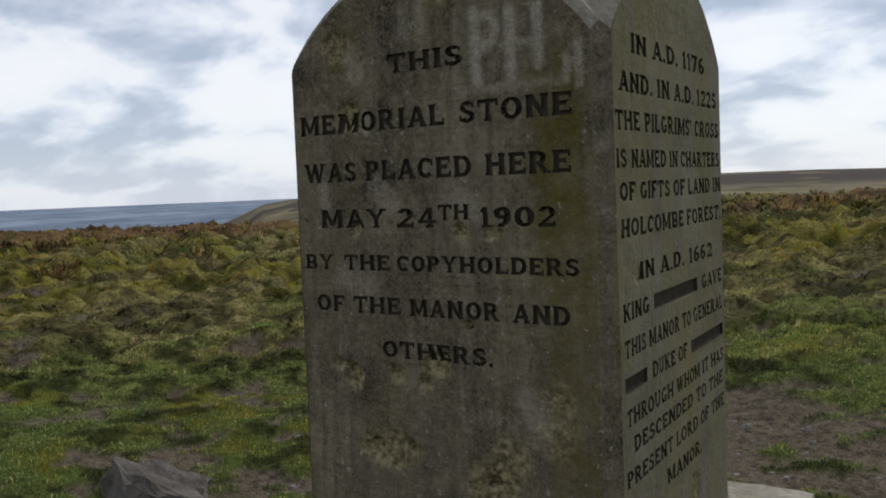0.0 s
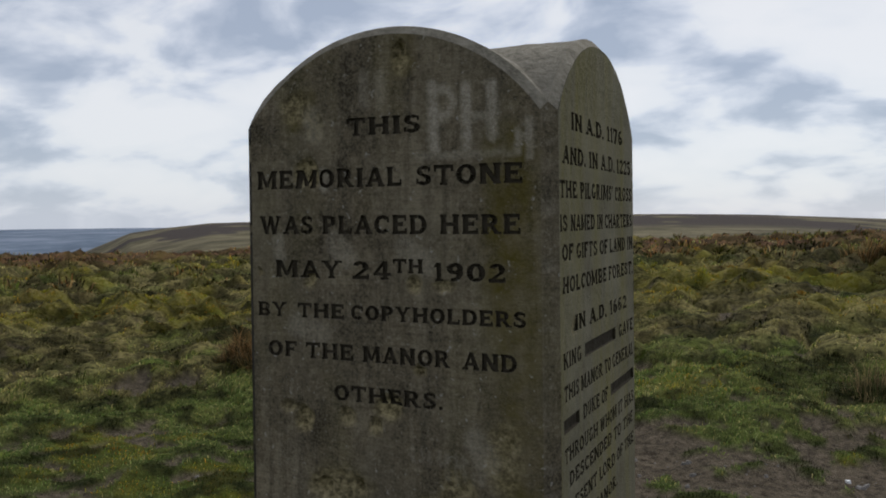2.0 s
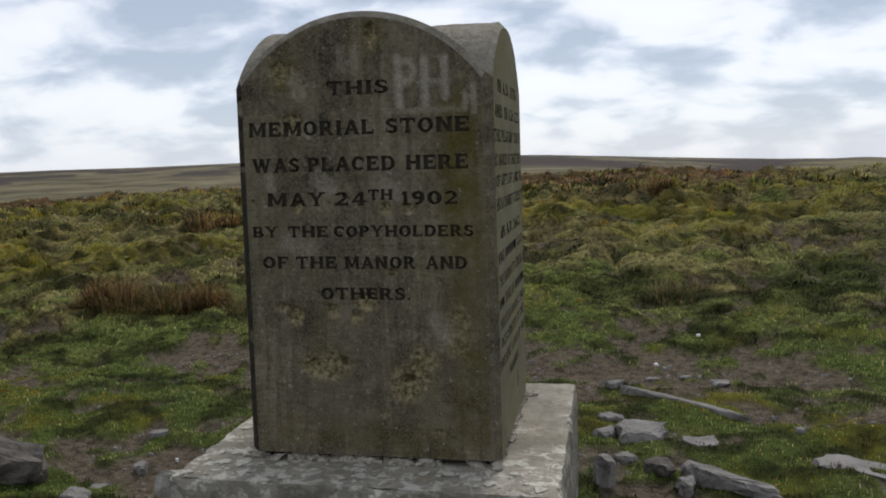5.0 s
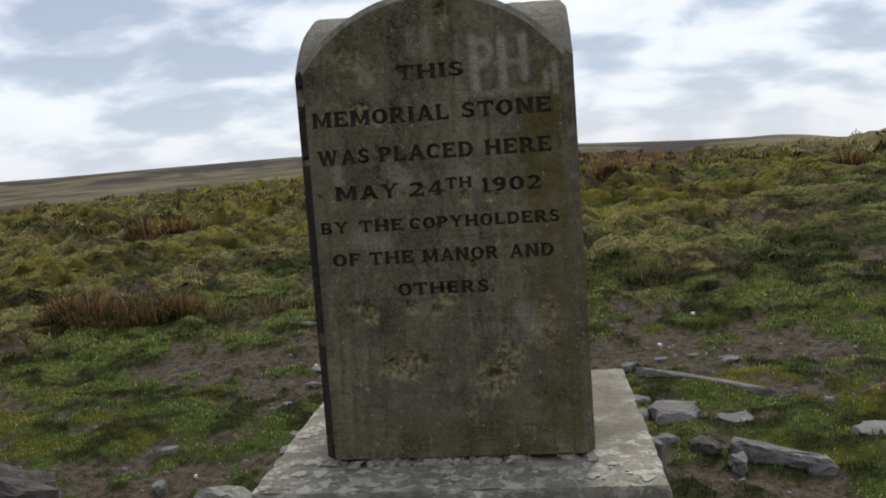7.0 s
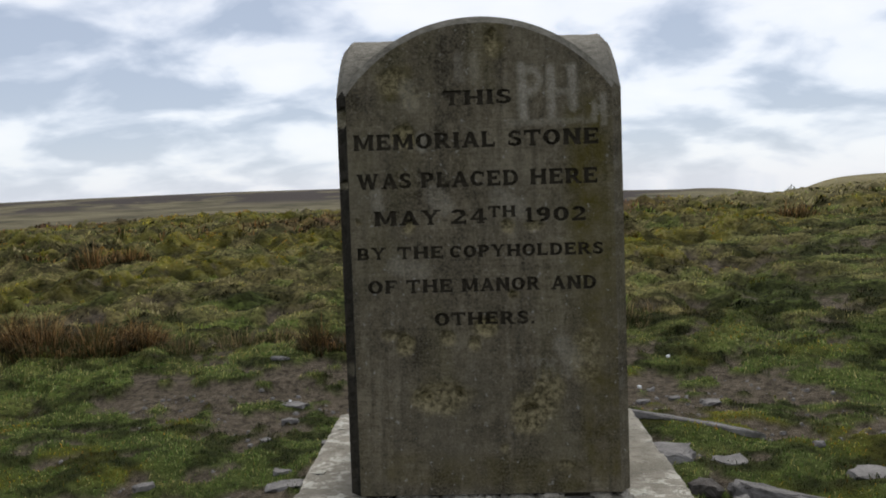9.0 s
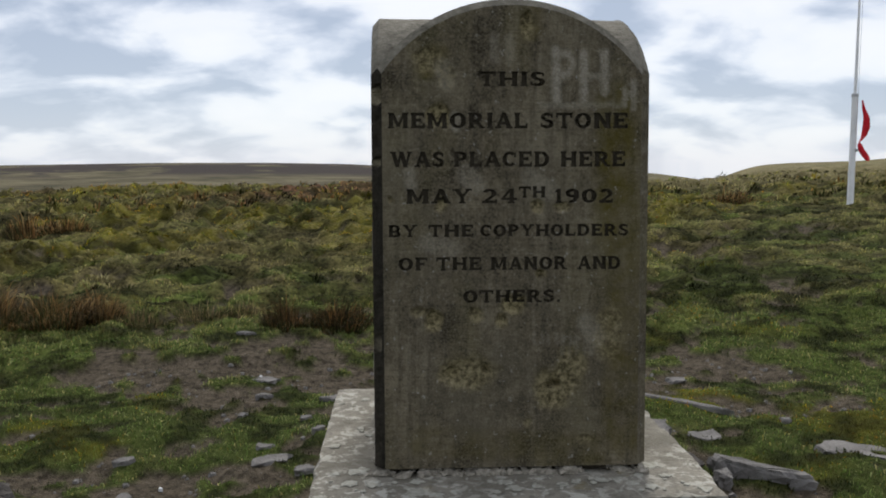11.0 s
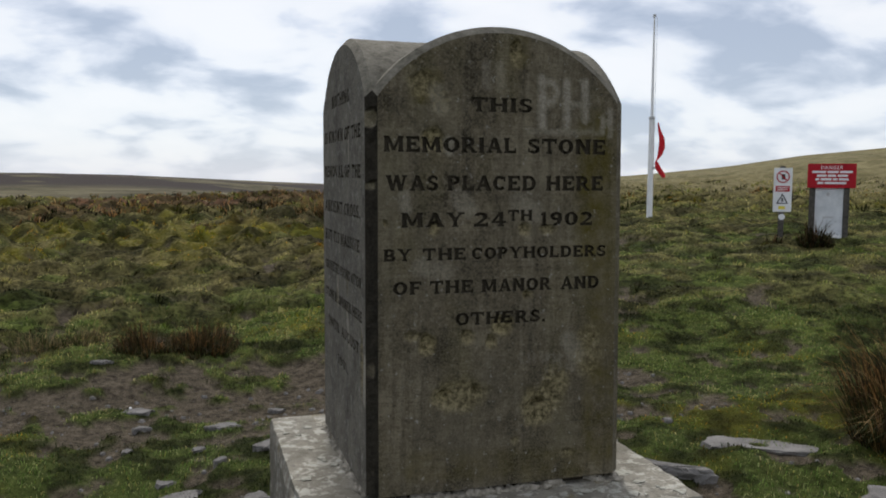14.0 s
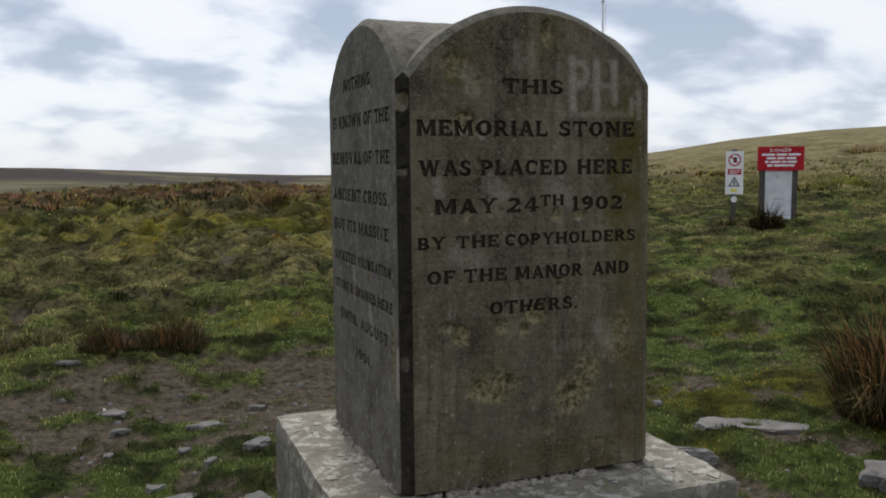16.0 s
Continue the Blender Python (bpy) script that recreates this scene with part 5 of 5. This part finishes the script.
def rush(x, y, rad, h, n, cols, label, width=0.006):
    a, q = np.random.uniform(0, 2 * np.pi, n), np.sqrt(np.random.uniform(0, 1, n)) * rad
    px, py = x + np.cos(a) * q, y + np.sin(a) * q * 0.8
    p = np.stack([px, py, height(px, py)], 1)
    hh = h * (0.2 + 0.95 * np.random.uniform(0, 1, n) ** 1.7) * (1 - 0.6 * (q / rad) ** 2) * (0.25 + 1.3 * vnoise(px * 5, py * 5, 7))
    out = np.stack([np.cos(a), np.sin(a), np.zeros(n)], 1)
    lean = out * (hh * (0.12 + 0.95 * q / rad * np.random.uniform(0.3, 1.3, n)))[:, None] + np.random.normal(0, 0.27, (n, 3)) * np.array([1, 1, 0]) * hh[:, None]
    lean[:, 0] += 0.08 * hh
    tint = pick(np.random.uniform(0, 1, n), cols)
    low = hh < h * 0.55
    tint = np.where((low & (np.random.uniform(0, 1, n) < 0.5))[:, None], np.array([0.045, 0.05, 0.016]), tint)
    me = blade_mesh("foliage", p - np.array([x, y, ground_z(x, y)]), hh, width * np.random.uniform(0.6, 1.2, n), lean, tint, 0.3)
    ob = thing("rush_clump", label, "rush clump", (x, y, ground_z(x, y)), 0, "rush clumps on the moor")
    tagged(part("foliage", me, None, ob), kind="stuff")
    return ob


RL, DL, PL = "russet-brown clump of dead moorland rushes in grass", "dark brown rush clump in short turf", "thin straw-coloured rush clump in the grass"
rush(2.88, 0.58, 0.33, 0.80, 4400, DARKRUSH + DARKRUSH[:3] + RUSSET[:2] + RUSSET[3:], "tall dark rush clump with russet tips beside a stone")
for x, y, rad, h in ((-4.3, 4.35, 0.24, 0.38), (-3.95, 4.28, 0.30, 0.46), (-3.5, 4.38, 0.30, 0.54), (-3.12, 4.5, 0.2, 0.36)):
    rush(x, y, rad * 1.08, h * 1.0, 2200, RUSSET + DARKRUSH[:1] + PALERUSH[:1] if x > -4.2 else DARKRUSH + RUSSET[:2], RL, 0.005)
for x, y, rad, h in ((-1.28, 4.12, 0.28, 0.38), (-0.92, 4.05, 0.27, 0.34)):
    rush(x, y, rad * 1.15, h * 0.85, 2400, DARKRUSH + RUSSET[:1], DL, 0.005)
for x, y, rad, h in ((-2.2, 4.5, 0.25, 0.3), (-1.9, 4.6, 0.2, 0.26), (1.38, 4.65, 0.24, 0.32), (-2.7, 4.3, 0.2, 0.24), (1.75, 4.9, 0.2, 0.22)):
    rush(x, y, rad, h * 0.85, 600, PALERUSH, PL, 0.005)
for x, y, rad, h in ((-6.9, 11.9, 0.5, 0.52), (-6.2, 11.8, 0.5, 0.56), (1.75, 15.8, 0.45, 0.48), (2.15, 15.9, 0.35, 0.4), (6.4, 13.8, 0.5, 0.52), (-12.5, 6.3, 0.5, 0.4)):
    rush(x, y, rad, h * 0.85, 900, RUSSET + DARKRUSH[:2], RL, 0.012)
for x, y, rad, h in ((19.4, 22.8, 0.9, 0.4), (20.6, 22.3, 0.7, 0.34), (38.0, 32.6, 1.6, 0.5), (40.5, 31.2, 1.3, 0.42)):
    rush(x, y, rad, h, 700, RUSSET + DARKRUSH[:1], "low russet rush bank on the hillside", 0.03)
rush(7.50, 6.70, 0.24, 0.56, 800, DARKRUSH, "dark rush clump in front of the notice board", 0.016)
rush(6.98, 6.98, 0.14, 0.26, 160, DARKRUSH, "low dark rush clump at the sign post foot", 0.014)
for i in range(30):
    a, r = radians(random.uniform(-58, 8)), random.uniform(19, 29)
    rush(CX + r * math.sin(a), CY + r * math.cos(a), random.uniform(0.3, 0.7), random.uniform(0.2, 0.32), 110, RUSSET + DARKRUSH[:2], "distant russet rush clump near the moor's skyline", 0.04)


# ---- flagpole and notices ----
def sweep(bm, pts, w, thick):
    """A hanging strip of cloth along points, with a half width at each."""
    rows = []
    for (x, y, z), (wx, wy, wz) in zip(pts, w):
        rows.append([bm.verts.new((x - wx, y - wy - thick, z - wz)), bm.verts.new((x, y - thick - 0.02, z)), bm.verts.new((x + wx, y + wy - thick, z + wz)), bm.verts.new((x + wx, y + wy + thick, z + wz)), bm.verts.new((x, y + thick - 0.02, z)), bm.verts.new((x - wx, y - wy + thick, z - wz))])
    for a, b in zip(rows, rows[1:]):
        for i in range(6):
            bm.faces.new((a[i], a[(i + 1) % 6], b[(i + 1) % 6], b[i]))
    bm.faces.new(rows[0]), bm.faces.new(rows[-1][::-1])
    return bm


PX, PY = 7.76, 11.62
PZ = ground_z(PX, PY)
pole = thing("flagpole", "tall white flagpole with a thicker lower mast, on the moor", "flagpole", (PX, PY, PZ), -35)
PTOP = 4.69 - PZ
part("lower_mast", tube(bmesh.new(), 0.058, 0.052, -0.2, 1.95), WHITEPAINT, pole)
part("collar", tube(bmesh.new(), 0.06, 0.06, 1.93, 1.98), STEEL, pole)
part("upper_mast", tube(bmesh.new(), 0.03, 0.016, 1.96, PTOP), WHITEPAINT, pole)
part("cap", tube(bmesh.new(), 0.034, 0.03, PTOP, PTOP + 0.05), STEEL, pole)
bm = bmesh.new()
tube(bm, 0.0035, 0.0035, 0.9, PTOP - 0.02, 6, 0.055, -0.03)
part("halyard", bm, STEEL, pole)
bm = bmesh.new()
box(bm, 0.04, 0.09, -0.05, -0.01, 0.95, 1.0, 0.004)
part("cleat", bm, STEEL, pole)
flag = thing("flag", "limp red warning flag hanging folded from the flagpole", "flag", (PX, PY, PZ), -35)
bm = bmesh.new()
sweep(bm, [(0.12, 0, 1.86), (0.15, -0.02, 1.72), (0.20, 0.02, 1.55), (0.205, -0.01, 1.38), (0.17, 0.02, 1.22), (0.10, 0, 1.1)],
      [(0.01, 0, 0.01), (0.025, 0.02, 0), (0.055, -0.03, 0), (0.06, 0.03, 0), (0.05, -0.02, 0.02), (0.02, 0, 0.02)], 0.006)
part("upper_fold", bm, REDCLOTH, flag, smooth=True)
bm = bmesh.new()
sweep(bm, [(0.09, 0, 1.1), (0.12, 0.02, 1.02), (0.18, -0.02, 0.92), (0.24, 0.01, 0.84), (0.28, 0, 0.80)],
      [(0.015, 0, 0.03), (0.03, 0.02, 0.05), (0.02, -0.02, 0.06), (0.02, 0.02, 0.05), (0.01, 0, 0.02)], 0.006)
part("lower_fold", bm, REDCLOTH, flag, smooth=True)


def sign_text(body, x, z, size, y, material, parent, width=None, name="lettering"):
    p, f = letters(body)
    lo, hi = p.min(0), p.max(0)
    w = width or size * (hi[0] - lo[0]) / (hi[1] - lo[1])
    me = bpy.data.meshes.new(name)
    me.from_pydata([(x - w / 2 + (a - lo[0]) / (hi[0] - lo[0]) * w, y, z + (b - lo[1]) / (hi[1] - lo[1]) * size) for a, b in p], [], f)
    return part(name, me, material, parent)


def bars(parent, rows, y, material, name="lettering"):
    """Writing too small to read, a bar for each word."""
    for x0, x1, z0, z1 in rows:
        bm = bmesh.new()
        box(bm, x0, x1, y, y + 0.002, z0, z1)
        part(name, bm, material, parent)


SX, SY = 7.46, 7.38
SZ = ground_z(SX, SY)
sign = thing("warning_sign", "narrow white warning sign on a short wooden post", "sign", (SX, SY, SZ), -40)
B, T = 1.08 - SZ, 1.73 - SZ
bm = bmesh.new()
box(bm, -0.05, 0.03, 0.0, 0.08, -0.25, T + 0.03, 0.006)
part("post", bm, WOOD, sign)
bm = bmesh.new()
box(bm, -0.128, 0.128, -0.02, -0.004, B, T, 0.004)
plate = part("plate", bm, WHITEPAINT, sign, "white enamelled plate")


def ring(r0, r1, cx, cz, y, n=28):
    bm = bmesh.new()
    a = [(bm.verts.new((cx + math.cos(t) * r0, y, cz + math.sin(t) * r0)), bm.verts.new((cx + math.cos(t) * r1, y, cz + math.sin(t) * r1))) for t in (2 * math.pi * i / n for i in range(n))]
    for i in range(n):
        p, q = a[i], a[(i + 1) % n]
        bm.faces.new((p[0], p[1], q[1], q[0]))
    return bm


part("prohibition_ring", ring(0.075, 0.093, 0, T - 0.13, -0.024), REDPAINT, plate)
bm = bmesh.new()
box(bm, -0.085, 0.085, -0.026, -0.024, -0.008, 0.008)
bmesh.ops.transform(bm, matrix=pose(0, 0, T - 0.13, 0, 45, 0), verts=bm.verts)
part("prohibition_bar", bm, REDPAINT, plate)
bm = bmesh.new()
box(bm, -0.018, 0.03, -0.0235, -0.0225, T - 0.17, T - 0.09)
part("pictogram", bm, BLACK, plate)
bm = bmesh.new()
box(bm, -0.098, 0.098, -0.025, -0.022, T - 0.35, T - 0.265)
part("red_panel", bm, REDPAINT, plate)
bars(plate, [(-0.08, 0.08, T - 0.295, T - 0.285), (-0.07, 0.07, T - 0.32, T - 0.31), (-0.075, 0.03, T - 0.34, T - 0.333)], -0.028, WHITEPAINT)
bm = bmesh.new()
tri = [((-0.085, T - 0.53), (0.085, T - 0.53), (0, T - 0.375)), ((-0.058, T - 0.515), (0.058, T - 0.515), (0, T - 0.408))]
o = [bm.verts.new((x, -0.024, z)) for x, z in tri[0]]
q = [bm.verts.new((x, -0.024, z)) for x, z in tri[1]]
for i in range(3):
    bm.faces.new((o[i], o[(i + 1) % 3], q[(i + 1) % 3], q[i]))
part("warning_triangle", bm, BLACK, plate)
bm = bmesh.new()
box(bm, -0.012, 0.012, -0.025, -0.023, T - 0.50, T - 0.44)
part("pictogram", bm, BLACK, plate)
bm = bmesh.new()
box(bm, -0.05, 0.04, -0.024, -0.022, T - 0.61, T - 0.565)
part("yellow_label", bm, YELLOW, plate)
bm = bmesh.new()
bmesh.ops.create_cone(bm, cap_ends=True, segments=24, radius1=0.045, radius2=0.045, depth=0.012, matrix=pose(0.0, -0.012, B - 0.075, 90, 0, 0))
part("waymark_disc", bm, WHITEPAINT, sign, "white round waymark disc")

NX, NY = 8.24, 7.27
NZ = ground_z(NX, NY)
board = thing("notice_board", "notice board on two dark posts with a red danger sign", "notice board", (NX, NY, NZ), -44)
RT, RB = 1.80 - NZ, 1.435 - NZ
for x0, x1 in ((-0.30, -0.215), (0.17, 0.25)):
    bm = bmesh.new()
    box(bm, x0, x1, -0.01, 0.10, -0.3, RT - 0.02, 0.008)
    part("post", bm, WOOD, board)
bm = bmesh.new()
box(bm, -0.218, 0.172, 0.0, 0.035, RB - 0.72, RB + 0.02, 0.004)
part("notice_panel", bm, BOARD, board, "faded white notice sheet behind plastic")
bm = bmesh.new()
box(bm, 0.01, 0.17, -0.05, 0.03, -0.1, 0.06, 0.008)
part("foot_block", bm, WHITEPAINT, board, "white painted foot block")
bm = bmesh.new()
box(bm, -0.332, 0.332, -0.04, -0.015, RB, RT, 0.004)
red = part("danger_sign", bm, REDPAINT, board, "red enamelled sign with white lettering")
sign_text("DANGER", 0, RT - 0.085, 0.055, -0.0425, WHITEPAINT, red, 0.30)
for z, words in ((RT - 0.14, ((-0.27, -0.08), (-0.06, 0.09), (0.11, 0.28))), (RT - 0.195, ((-0.2, -0.07), (-0.05, 0.06), (0.08, 0.22))), (RT - 0.25, ((-0.22, -0.17), (-0.15, 0.0), (0.02, 0.08), (0.1, 0.23))), (RT - 0.305, ((-0.19, -0.11), (-0.09, 0.2)))):
    bars(red, [(a, b, z, z + 0.032) for a, b in words], -0.043, WHITEPAINT)
bars(board, [(-0.06, -0.02, RB - 0.12, RB - 0.07), (-0.1, 0.05, RB - 0.45, RB - 0.43)], -0.003, STEEL, "notice_text")
